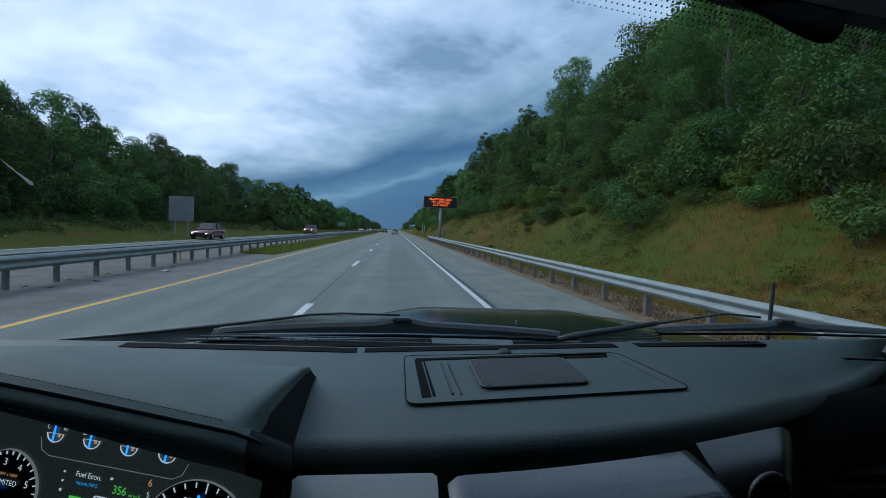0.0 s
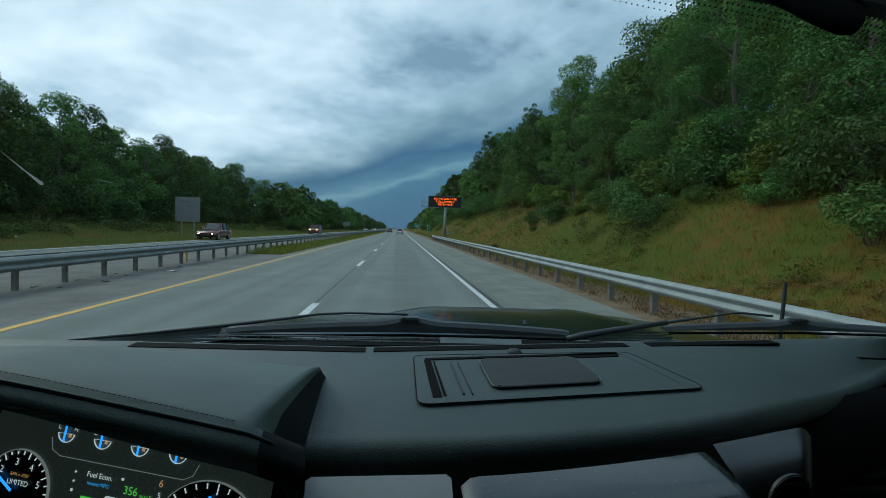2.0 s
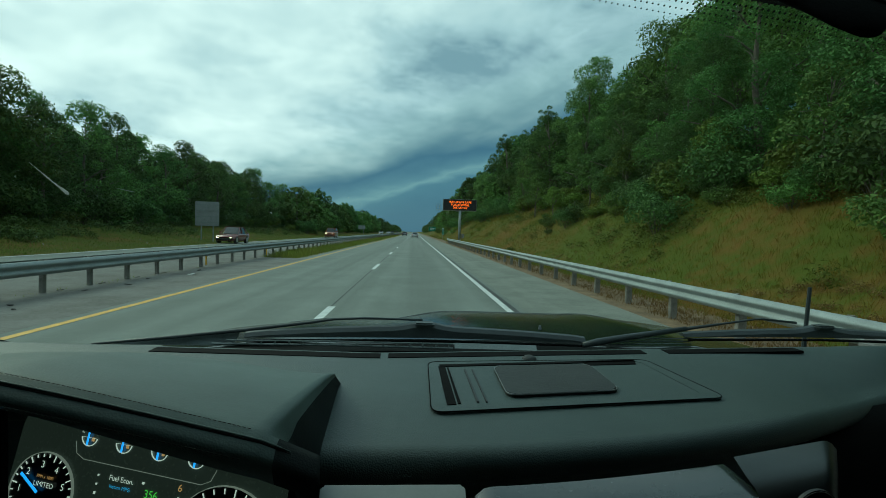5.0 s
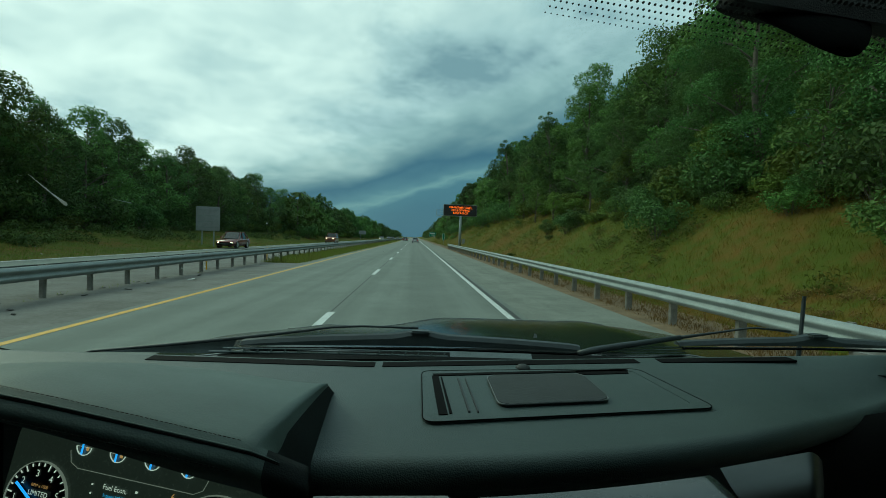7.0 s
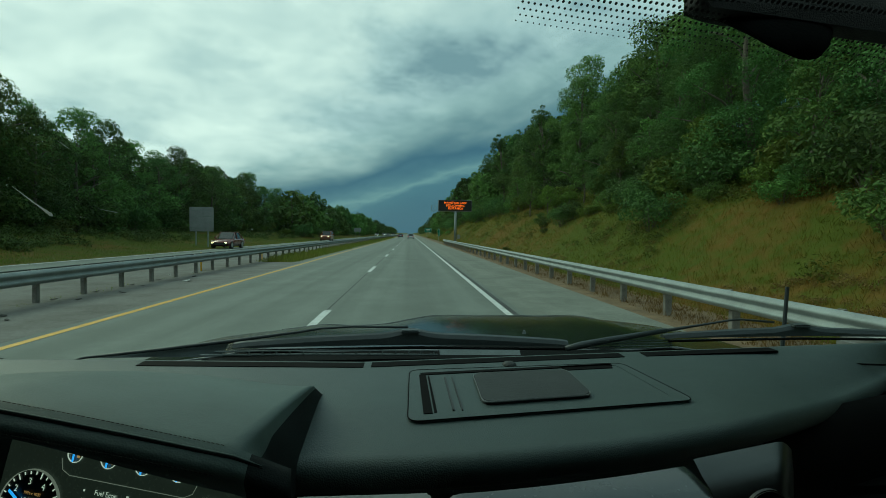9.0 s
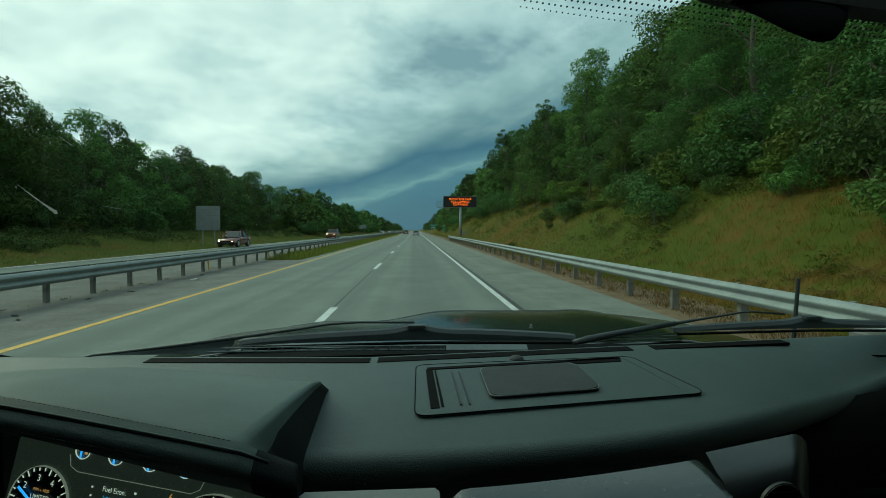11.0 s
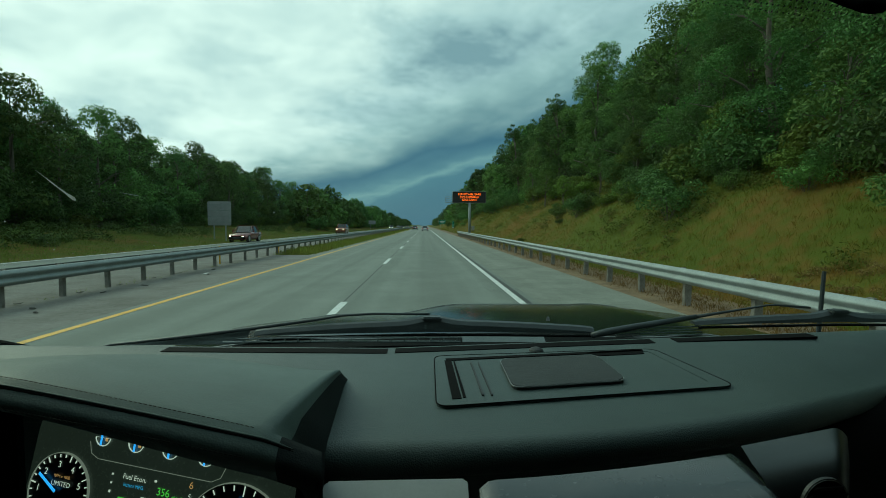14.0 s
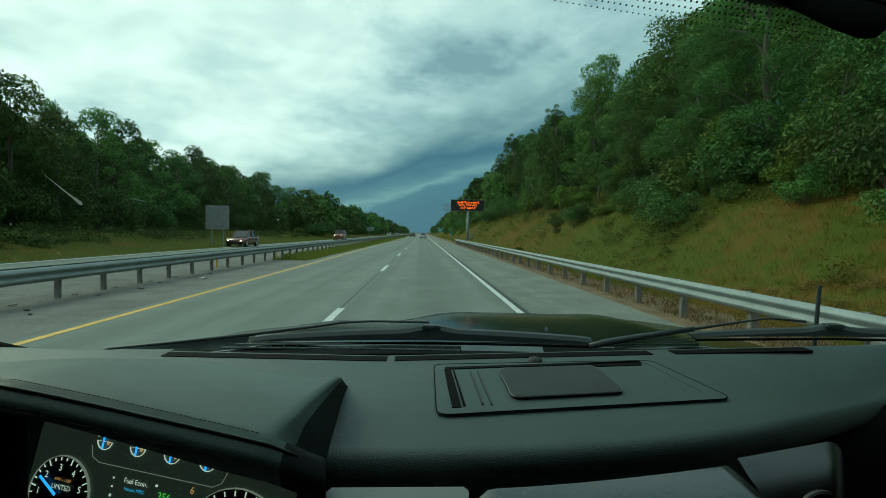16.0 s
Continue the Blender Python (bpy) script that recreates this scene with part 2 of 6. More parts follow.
M["satin"] = material("satin_silver_trim", (0.44, 0.46, 0.46), 0.45, 0.15, vary=0.06, scale=20)
M["dark_satin"] = material("dark_satin_trim", (0.19, 0.20, 0.205), 0.38, 0.3, vary=0.1, scale=10)
M["chrome"] = material("chrome", (0.75, 0.76, 0.78), 0.12, 1.0)
M["hood_paint"] = material("dark_metallic_paint", (0.010, 0.016, 0.014), 0.16, 0.0, coat=0.0, spec=0.22, vary=0.3, scale=3, bump=0.02, bump_scale=3)
M["headliner"] = material("headliner_cloth", (0.05, 0.05, 0.05), 0.95, vary=0.15, scale=20, bump=0.3, bump_scale=400)
M["cowl"] = material("dull_black_cowl", (0.006, 0.007, 0.007), 0.75, vary=0.3, scale=12, bump=0.1, bump_scale=200, spec=0.04)
# unseen cabin surfaces, made mid-grey to bounce light under the brow and lip
M["cabin"] = material("bounce_grey_cabin", (0.21, 0.21, 0.205), 0.85, vary=0.15, scale=8, bump=0.2, bump_scale=200)
M["wiper"] = material("wiper_black", (0.046, 0.055, 0.058), 0.42, vary=0.2, scale=12, spec=0.4)
M["grille_grey"] = material("weathered_grey_plastic", (0.15, 0.175, 0.18), 0.55, vary=0.25, scale=14, bump=0.1, bump_scale=200, spec=0.35)
# near-black version of the brow's leather, standing in for shade on its side
M["end_shade"] = material("shaded_brow_leather", (0.022, 0.026, 0.026), 0.7, vary=0.15, scale=8, bump=0.2, bump_scale=420, cells=True, spec=0.1)
M["stitch"] = material("black_thread", (0.012, 0.012, 0.012), 0.7)


def glass_material(name, tint, gloss=0.06):
    mt = bpy.data.materials.new(name)
    mt.use_nodes = True
    n, l = mt.node_tree.nodes, mt.node_tree.links
    n.clear()
    out, mx = n.new("ShaderNodeOutputMaterial"), n.new("ShaderNodeMixShader")
    tr, gl = n.new("ShaderNodeBsdfTransparent"), n.new("ShaderNodeBsdfGlossy")
    tr.inputs[0].default_value = (*tint, 1)
    gl.inputs["Roughness"].default_value = 0.02
    mx.inputs[0].default_value = gloss
    l.new(tr.outputs[0], mx.inputs[1])
    l.new(gl.outputs[0], mx.inputs[2])
    l.new(mx.outputs[0], out.inputs[0])
    return mt


M["glass"] = glass_material("windshield_glass", (0.95, 0.97, 0.96), 0.02)

# ------------------------------------------------------------ building helpers


def mesh_of(name, verts, faces, mat, smooth=False):
    me = bpy.data.meshes.new(name)
    me.from_pydata(verts, [], faces)
    me.materials.append(mat)
    if smooth:
        me.polygons.foreach_set("use_smooth", [True] * len(me.polygons))
    me.update()
    return me


def part(name, bm, mat, parent=None, label="", smooth=False):
    """Link a bmesh (or a ready mesh) as ONE object under a thing or a part."""
    if isinstance(bm, bpy.types.Mesh):
        me = bm
    else:
        me = bpy.data.meshes.new(name)
        bmesh.ops.recalc_face_normals(bm, faces=bm.faces[:])
        bm.to_mesh(me)
        bm.free()
        me.materials.append(mat)
        if smooth:
            me.polygons.foreach_set("use_smooth", [True] * len(me.polygons))
    ob = new(name, me)
    if parent:
        ob.parent = parent
    if label:
        tagged(ob, label)
    return ob


def thing(name, label, category, group="", kind="", at=None):
    ob = new(name)
    ob.empty_display_size = 0.2
    if at is not None:
        ob.matrix_basis = at
    return tagged(ob, label, category, group, kind)


def boxes(*specs, bevel=0.0):
    """One bmesh of boxes, each (centre, size) or (centre, size, matrix)."""
    bm = bmesh.new()
    for s in specs:
        c, d = s[0], s[1]
        m = Matrix.Translation(c) @ (s[2] if len(s) > 2 else Matrix.Identity(4)) @ Matrix.Diagonal((*d, 1))
        bmesh.ops.create_cube(bm, size=1, matrix=m)
    if bevel:
        bmesh.ops.bevel(bm, geom=bm.edges[:], offset=bevel, segments=2, affect="EDGES")
    return bm


def tube(points, radii, sides=8, bm=None, cap=True):
    """A round bar through points, with a radius at each."""
    bm = bm or bmesh.new()
    pts = [Vector(p) for p in points]
    if isinstance(radii, (int, float)):
        radii = [radii] * len(pts)
    rings = []
    for i, p in enumerate(pts):
        d = (pts[min(i + 1, len(pts) - 1)] - pts[max(i - 1, 0)]).normalized()
        u = d.cross(Vector((0, 0, 1)) if abs(d.z) < 0.9 else Vector((1, 0, 0))).normalized()
        v = d.cross(u)
        rings.append([bm.verts.new(p + (u * math.cos(a) + v * math.sin(a)) * radii[i])
                      for a in (2 * math.pi * k / sides for k in range(sides))])
    for a, b in zip(rings, rings[1:]):
        for k in range(sides):
            bm.faces.new((a[k], a[(k + 1) % sides], b[(k + 1) % sides], b[k]))
    if cap:
        bm.faces.new(rings[0])
        bm.faces.new(rings[-1][::-1])
    return bm


def rounded(corners, r, seg=5):
    """The outline of a polygon with rounded corners, in the plane."""
    out, n = [], len(corners)
    for i in range(n):
        p, a, b = Vector(corners[i]), Vector(corners[i - 1]), Vector(corners[(i + 1) % n])
        da, db = (a - p).normalized(), (b - p).normalized()
        for k in range(seg + 1):
            t = k / seg
            q = p + da * r * (1 - t) ** 2 + db * r * t ** 2
            out.append((q.x, q.y))
    return out


def slab(outline, z0, z1, bevel=0.0, m=None):
    """A flat outline raised from z0 to z1, its upper edge rounded."""
    bm = bmesh.new()
    lo = [bm.verts.new((x, y, z0)) for x, y in outline]
    hi = [bm.verts.new((x, y, z1)) for x, y in outline]
    bm.faces.new(lo[::-1])
    top = bm.faces.new(hi)
    n = len(lo)
    for i in range(n):
        bm.faces.new((lo[i], lo[(i + 1) % n], hi[(i + 1) % n], hi[i]))
    if bevel:
        bmesh.ops.bevel(bm, geom=list(top.edges), offset=bevel, segments=2, affect="EDGES")
    if m is not None:
        bmesh.ops.transform(bm, matrix=m, verts=bm.verts[:])
    return bm


def ring(outline, inner, z0, z1, m=None):
    """A frame between two outlines of the same count."""
    bm = bmesh.new()
    n = len(outline)
    v = [[bm.verts.new((x, y, z)) for x, y in o] for o in (outline, inner) for z in (z0, z1)]
    ol, oh, il, ih = v
    for i in range(n):
        j = (i + 1) % n
        bm.faces.new((ol[i], ol[j], oh[j], oh[i]))
        bm.faces.new((oh[i], oh[j], ih[j], ih[i]))
        bm.faces.new((ih[i], ih[j], il[j], il[i]))
        bm.faces.new((il[i], il[j], ol[j], ol[i]))
    if m is not None:
        bmesh.ops.transform(bm, matrix=m, verts=bm.verts[:])
    return bm


def grid_mesh(rows):
    """A sheet through rows of points."""
    bm = bmesh.new()
    v = [[bm.verts.new(p) for p in r] for r in rows]
    for a, b in zip(v, v[1:]):
        for i in range(len(a) - 1):
            bm.faces.new((a[i], a[i + 1], b[i + 1], b[i]))
    return bm


def writing(text, size, m, mat, parent, name="lettering", depth=0.0, align="CENTER", spacing=1.0):
    cu = bpy.data.curves.new(name, "FONT")
    cu.body, cu.size, cu.extrude, cu.align_x, cu.align_y = text, size, depth, align, "CENTER"
    cu.space_line = 1.1
    cu.space_character = spacing
    tmp = bpy.data.objects.new("tmp_text", cu)
    scene.collection.objects.link(tmp)
    me = bpy.data.meshes.new_from_object(tmp.evaluated_get(bpy.context.evaluated_depsgraph_get()))
    bpy.data.objects.remove(tmp)
    bpy.data.curves.remove(cu)
    me.materials.clear()
    me.materials.append(mat)
    me.transform(m)
    return part(name, me, mat, parent)


def loft(stations):
    """A body through closed rings of equal count."""
    bm = bmesh.new()
    rings = [[bm.verts.new(p) for p in s] for s in stations]
    for a, b in zip(rings, rings[1:]):
        n = len(a)
        for i in range(n):
            bm.faces.new((a[i], a[(i + 1) % n], b[(i + 1) % n], b[i]))
    bm.faces.new(rings[0][::-1])
    bm.faces.new(rings[-1])
    return bm


def smooth01(t):
    t = min(1.0, max(0.0, t))
    return t * t * (3 - 2 * t)


# ------------------------------------------------------------ ground and road


def height(x, y):
    """Height of the land beside the road: an embankment rises on one side, the other stays low."""
    und = 0.5 * noise.noise((x * 0.06, y * 0.05, 0.3)) + 0.2 * noise.noise((x * 0.25, y * 0.22, 4.0))
    if x > 6.3:
        d = x - 6.3
        h = 0.55 * d * smooth01(d / 5.0) if d < 18 else 9.9 + 0.22 * (d - 18)
        if d > 90:
            h = 9.9 + 0.22 * 72 - 0.02 * (d - 90)
        fade = 1.0 - 0.75 * smooth01((y - 120) / 420) - 0.70 * smooth01((-y - 40) / 90)
        return -0.06 + h * fade + und * smooth01(d / 6)
    if x < -18.2:
        d = -18.2 - x
        return -0.06 + 1.15 * smooth01((d - 0.5) / 12) + 0.02 * d * smooth01(d / 20) * (d < 200) + 4.0 * (d >= 200) + und * smooth01(d / 8)
    return -0.06


def axis(breaks):
    out = []
    for a, b, s in breaks:
        k = max(1, round((b - a) / s))
        out += [a + (b - a) * i / k for i in range(k)]
    return out + [breaks[-1][1]]


gx = axis([(-2600, -400, 550), (-400, -100, 50), (-100, -40, 10), (-40, -18.2, 1.8), (-18.2, 6.3, 4.1), (6.3, 30, 0.8), (30, 80, 5), (80, 400, 40), (400, 2600, 550)])
gy = axis([(-2600, -400, 550), (-400, -60, 20), (-60, -10, 5), (-10, 60, 1.2), (60, 160, 4), (160, 400, 20), (400, 2900, 250)])
verts = [(x, y, height(x, y)) for y in gy for x in gx]
w = len(gx)
faces = [(j * w + i, j * w + i + 1, (j + 1) * w + i + 1, (j + 1) * w + i) for j in range(len(gy) - 1) for i in range(w - 1)]
ground = part("ground", mesh_of("ground", verts, faces, M["ground"], True), None)
tagged(ground, "rough grassy ground rising as a bank beside the road", "ground", kind="structure")

ROAD_Y0, ROAD_Y1 = -430.0, 1400.0


def strip(x0, x1, z, y0=ROAD_Y0, y1=ROAD_Y1, step=12.0, thick=0.05):
    bm = bmesh.new()
    n = max(1, int((y1 - y0) / step))
    rows = []
    for k in range(n + 1):
        y = y0 + (y1 - y0) * k / n
        rows.append([bm.verts.new(p) for p in ((x0, y, z - thick), (x0, y, z), (x1, y, z), (x1, y, z - thick))])
    for a, b in zip(rows, rows[1:]):
        for i in range(3):
            bm.faces.new((a[i], a[i + 1], b[i + 1], b[i]))
    bm.faces.new(rows[0])
    bm.faces.new(rows[-1][::-1])
    return bm


YELLOW, DASH, WHITE = -5.42, -1.67, 2.02
road = tagged(part("road", strip(YELLOW - 0.25, WHITE + 0.35, 0.0, step=40), M["asphalt"]), "grey worn asphalt carriageway with two lanes", "road", kind="structure")
tagged(part("road_shoulder", strip(WHITE + 0.35, 4.75, -0.004, step=40), M["shoulder"]), "pale asphalt hard shoulder beside the guardrail", "road shoulder", kind="structure")
tagged(part("median_shoulder", strip(-7.95, YELLOW - 0.25, -0.004, y1=24.0, step=20), M["dirty"]), "grey paved median shoulder with gravel", "road shoulder", kind="structure")
tagged(part("median_edge", strip(-6.15, YELLOW - 0.25, -0.004, y0=24.0, step=40), M["shoulder"]), "narrow paved edge beside the median grass", "road shoulder", kind="structure")
road_far = tagged(part("oncoming_road", strip(-17.3, -10.9, -0.002, step=40), M["asphalt"]), "grey asphalt carriageway for oncoming traffic", "road", kind="structure")
tagged(part("gravel_edge", strip(4.75, 6.6, -0.02, step=30), M["gravel"]), "brown gravel and dirt strip under the guardrail", "gravel", kind="structure")
tagged(part("median_dirt", strip(-10.9, -7.95, -0.015, step=30), M["dirty"]), "dirt strip under the median guardrail", "gravel", kind="structure")


def marking(name, x, width, y0, y1, mat, parent, z=0.004):
    return part(name, strip(x - width / 2, x + width / 2, z, y0, y1, 20, 0.003), mat, parent)


marking("edge_line", WHITE, 0.135, ROAD_Y0, 900, M["white_line"], road)
marking("yellow_line", YELLOW, 0.14, ROAD_Y0, 900, M["yellow_line"], road)
marking("tar_seam", DASH - 0.02, 0.035, ROAD_Y0, 200, M["seam"], road, 0.003)
marking("tar_seam", WHITE + 0.15, 0.10, ROAD_Y0, 45, M["seam"], road, 0.003)
lane_dash = bpy.data.meshes.new("lane_dash")
bm = strip(-0.075, 0.075, 0.0, 0, 3.05, 3.05, 0.003)
bm.to_mesh(lane_dash)
bm.free()
lane_dash.materials.append(M["white_line"])
for k in range(-36, 40):
    ob = part("lane_dash", lane_dash, None, road)
    ob.location = (DASH, 18.35 + 12.19 * k, 0.006)
for xx, mt in ((-11.3, "yellow_line"), (-17.0, "white_line")):
    marking("edge_line", xx, 0.14, ROAD_Y0, 700, M[mt], road_far, 0.004)
for k in range(-36, 30):
    ob = part("lane_dash", lane_dash, None, road_far)
    ob.location = (-14.3, 12 + 12.19 * k, 0.004)

# ------------------------------------------------------------ guardrails
W_PROFILE = [(0.0, 0.155), (0.022, 0.150), (0.030, 0.135), (0.075, 0.100), (0.080, 0.078), (0.075, 0.058), (0.018, 0.018), (0.012, 0.0),
             (0.018, -0.018), (0.075, -0.058), (0.080, -0.078), (0.075, -0.100), (0.030, -0.135), (0.022, -0.150), (0.0, -0.155)]


def w_beam(length, side, seed=0):
    """A corrugated steel rail along y; side is the way that its ridges face."""
    bm = bmesh.new()
    n = max(1, round(length / 3.81))
    for t in (0.0, -0.004):
        rows = []
        for k in range(n + 1):
            y = length * k / n
            rows.append([bm.verts.new((side * (px + t), y, pz)) for px, pz in W_PROFILE])
        for a, b in zip(rows, rows[1:]):
            for i in range(len(W_PROFILE) - 1):
                bm.faces.new((a[i], a[i + 1], b[i + 1], b[i]))
    return bm


def rail_line(name, label, x, z, y0, y1, sides, near, post_w, gap=1.905):
    g = thing(name, label, "guardrail", "roadside guardrails")
    g.location = (x, 0, 0)
    for s in sides:
        seg = 11.43
        k = 0
        y = y0
        while y < y1:
            ln = min(seg, y1 - y)
            r = part("rail", w_beam(ln + 0.12, s), M["galv"], g, smooth=True)
            r.location = (s * (0.14 + 0.004 * (k % 2)), y, z)
            y += ln
            k += 1
    pm = bpy.data.meshes.new("post")
    b = boxes(((0, 0, z / 2 - 0.05), (post_w, 0.10, z + 0.16)), bevel=0.008)
    b.to_mesh(pm)
    b.free()
    pm.materials.append(M["post"])
    bmk = bpy.data.meshes.new("block")
    spec = [((s * (post_w / 2 + 0.025), 0, z), (0.06, 0.09, 0.33)) for s in sides]
    b = boxes(*spec, bevel=0.006)
    b.to_mesh(bmk)
    b.free()
    bmk.materials.append(M["post"])
    y = y0 + 0.4
    while y < min(y1, near):
        p = part("post", pm, None, g)
        p.location = (random.uniform(-0.01, 0.01), y, 0)
        p.rotation_euler = (random.uniform(-0.01, 0.01), random.uniform(-0.015, 0.015), 0)
        q = part("block", bmk, None, g)
        q.location = (0, y, 0)
        y += gap
    if y < y1:
        spec = []
        while y < y1:
            spec.append(((0, y, z / 2 - 0.05), (post_w, 0.10, z + 0.16)))
            y += gap
        tagged(part("distant_posts", boxes(*spec), M["post"], g), kind="stuff")
    return g


rail_line("guardrail", "galvanised steel guardrail on posts beside the shoulder", 5.36, 0.60, -24.0, 70.0, (-1,), 80, 0.14)
rail_line("median_guardrail", "double-sided galvanised guardrail along the grassy median", -8.15, 0.56, -29.3, 330.0, (-1, 1), 110, 0.095, 1.45)
rail_line("guardrail", "older galvanised guardrail along the wooded stretch", 5.36, 0.60, -334.0, -212.0, (-1,), -400, 0.14)
rail_line("median_guardrail", "long double-sided guardrail between the carriageways", -8.15, 0.56, -360.0, -29.5, (-1, 1), -400, 0.12, 1.45)
rail_line("verge_guardrail", "low guardrail on the far side of the oncoming road", -18.4, 0.56, -360.0, -230.0, (1,), -400, 0.12)

# ------------------------------------------------------------ trees, shrubs and grass


def leaves_on(lobes, count, size, rng, flat=0.35):
    """Leaf blades scattered over lobes (x, y, z, radius): vertices and faces."""
    lob = np.array(lobes)
    wgt = lob[:, 3] ** 2
    idx = rng.choice(len(lob), count, p=wgt / wgt.sum())
    d = rng.normal(size=(count, 3))
    d /= np.linalg.norm(d, axis=1)[:, None]
    d[:, 2] = np.where(d[:, 2] < -0.70, -d[:, 2] * 0.6, d[:, 2])
    r = lob[idx, 3] * (0.70 + 0.38 * rng.random(count) ** 0.7 + 0.30 * (rng.random(count) > 0.93) * rng.random(count))
    c = lob[idx, :3] + d * r[:, None] * np.array([1, 1, 0.85])
    nrm = d + rng.normal(size=(count, 3)) * 0.58
    nrm[:, 2] += flat
    nrm /= np.linalg.norm(nrm, axis=1)[:, None]
    a = np.cross(nrm, rng.normal(size=(count, 3)))
    a /= np.linalg.norm(a, axis=1)[:, None]
    b = np.cross(nrm, a)
    s = size * (0.6 + 0.8 * rng.random(count))[:, None]
    v = np.stack([c - a * s, c + b * s * 0.40 + nrm * s * 0.14, c + a * s, c - b * s * 0.40 + nrm * s * 0.14], 1).reshape(-1, 3)
    f = np.arange(count * 4).reshape(-1, 4)
    return v, f


def fast_mesh(name, v, f, mat):
    me = bpy.data.meshes.new(name)
    k = f.shape[1]
    me.vertices.add(len(v))
    me.vertices.foreach_set("co", v.astype(np.float32).ravel())
    me.loops.add(f.size)
    me.loops.foreach_set("vertex_index", f.astype(np.int32).ravel())
    me.polygons.add(len(f))
    me.polygons.foreach_set("loop_start", np.arange(0, f.size, k, dtype=np.int32))
    me.materials.append(mat)
    me.update(calc_edges=True)
    return me


def tree(name, label, seed, tall, wide, count, size, mat, low=0.18, bare=False):
    """A tree at the origin: tapered trunk with limbs, crown of leaf blades in uneven lobes."""
    rng = np.random.default_rng(seed)
    t = thing(name, label, "tree")
    lean = rng.normal(size=2) * 0.03
    lobes = []
    nl = 40
    bm = bmesh.new()
    axis_pts = [(lean[0] * h + 0.1 * math.sin(h), lean[1] * h, h) for h in np.linspace(-0.3, tall * 0.86, 7)]
    tube(axis_pts, list(np.linspace(0.022 * tall, 0.03, 7)), 7, bm)
    for i in range(nl):
        h = low + (0.97 - low) * (i + rng.random() * 0.8) / nl
        env = wide * (math.sin(math.pi * min(1, (h - low * 0.5) / (1.04 - low * 0.5)) ** 0.8) ** 0.7) * (0.55 + 0.45 * (1 - h))* 1.25
        ang = i * 2.4 + rng.random() * 1.2
        rad = env * (0.35 + 0.65 * rng.random())
        c = (lean[0] * h * tall + rad * math.cos(ang), lean[1] * h * tall + rad * math.sin(ang), h * tall)
        lobes.append((*c, wide * (0.13 + 0.24 * rng.random() ** 1.4) * (1.1 - 0.35 * h)))
        if i % 3 == 0 and h < 0.95:
            z0 = max(0.08, h - 0.16) * tall
            s = (lean[0] * z0, lean[1] * z0, z0)
            mid = [(a + b) / 2 + (0, 0, 0.3)[k] for k, (a, b) in enumerate(zip(s, c))]
            tube([s, mid, c], [0.008 * tall * (1.1 - h), 0.005 * tall, 0.012], 5, bm)
    part("trunk", bm, M["bark"], t, smooth=True)
    v, f = leaves_on(lobes, count, size, rng)
    part("crown", fast_mesh("crown", v, f, M[mat]), None, t)
    return t


def shrub(label, seed, tall, wide, count, size, mat):
    rng = np.random.default_rng(seed)
    t = thing("shrub", label, "shrub", "roadside shrubs")
    lobes, bm = [], bmesh.new()
    for i in range(12):
        a, r = i * 2.4, wide * 0.75 * math.sqrt((i + 0.5) / 12)
        h = tall * (0.25 + 0.55 * rng.random() * (1 - 0.4 * r / wide))
        lobes.append((r * math.cos(a), r * math.sin(a), h, wide * (0.28 + 0.14 * rng.random())))
        tube([(0.06 * math.cos(a), 0.06 * math.sin(a), -0.2), (r * 0.4 * math.cos(a), r * 0.4 * math.sin(a), h * 0.6), lobes[-1][:3]], [0.025, 0.016, 0.006], 4, bm)
    part("stem", bm, M["bark"], t)
    v, f = leaves_on(lobes, count, size, rng)
    v[:, 2] = np.maximum(v[:, 2], 0.02)
    part("foliage", fast_mesh("foliage", v, f, M[mat]), None, t)
    return t


rnd = random.Random(5)
OFF = pose(0, -300, -60)
near_kinds = [tree("tree", "tall broadleaf tree with dense dark green crown in the roadside wood", 11, 11.5, 3.9, 14000, 0.112, "leaf", 0.10),
              tree("tree", "broad leafy tree with uneven mid-green crown in the roadside wood", 12, 10.0, 4.2, 14000, 0.112, "leaf", 0.08),
              tree("tree", "slender tree with dark leaves and visible trunk at the wood's edge", 13, 12.5, 3.3, 13000, 0.112, "leaf_dark", 0.28),
              tree("tree", "vine-draped tree with leaves down to the ground", 14, 9.5, 3.8, 14000, 0.112, "leaf_dark", 0.03)]
close_kinds = [tree("tree", "leafy tree with arching limbs at the near edge of the wood", 15, 10.5, 3.6, 36000, 0.060, "leaf_dark", 0.06),
               tree("tree", "bushy dark-leaved tree standing at the top of the grassy bank", 16, 10.0, 3.9, 36000, 0.060, "leaf_dark", 0.05)]
verge_kinds = [tree("tree", "dark broadleaf tree in the wood beyond the oncoming road", 17, 11.5, 4.0, 11000, 0.128, "leaf_dark", 0.05),
               tree("tree", "full green tree in the wood beyond the oncoming road", 18, 10.5, 4.2, 11000, 0.128, "leaf", 0.04),
               tree("tree", "uneven dark tree with leaves to the ground beyond the oncoming road", 19, 10.8, 3.7, 11000, 0.128, "leaf_dark", 0.02)]
mid_kinds = [tree("tree", "leafy tree deeper in the wood with dark crown", 21, 12.0, 4.2, 3200, 0.34, "leaf_dark", 0.3),
             tree("tree", "broad green tree deeper in the wood", 22, 11.0, 4.4, 3200, 0.34, "leaf", 0.15)]
far_kinds = [tree("tree", "distant broadleaf tree beside the road", 31, 10.5, 4.6, 1500, 0.5, "leaf_dark", 0.05),
             tree("tree", "distant round-crowned green tree beside the road", 32, 9.0, 4.8, 1500, 0.5, "leaf", 0.04)]
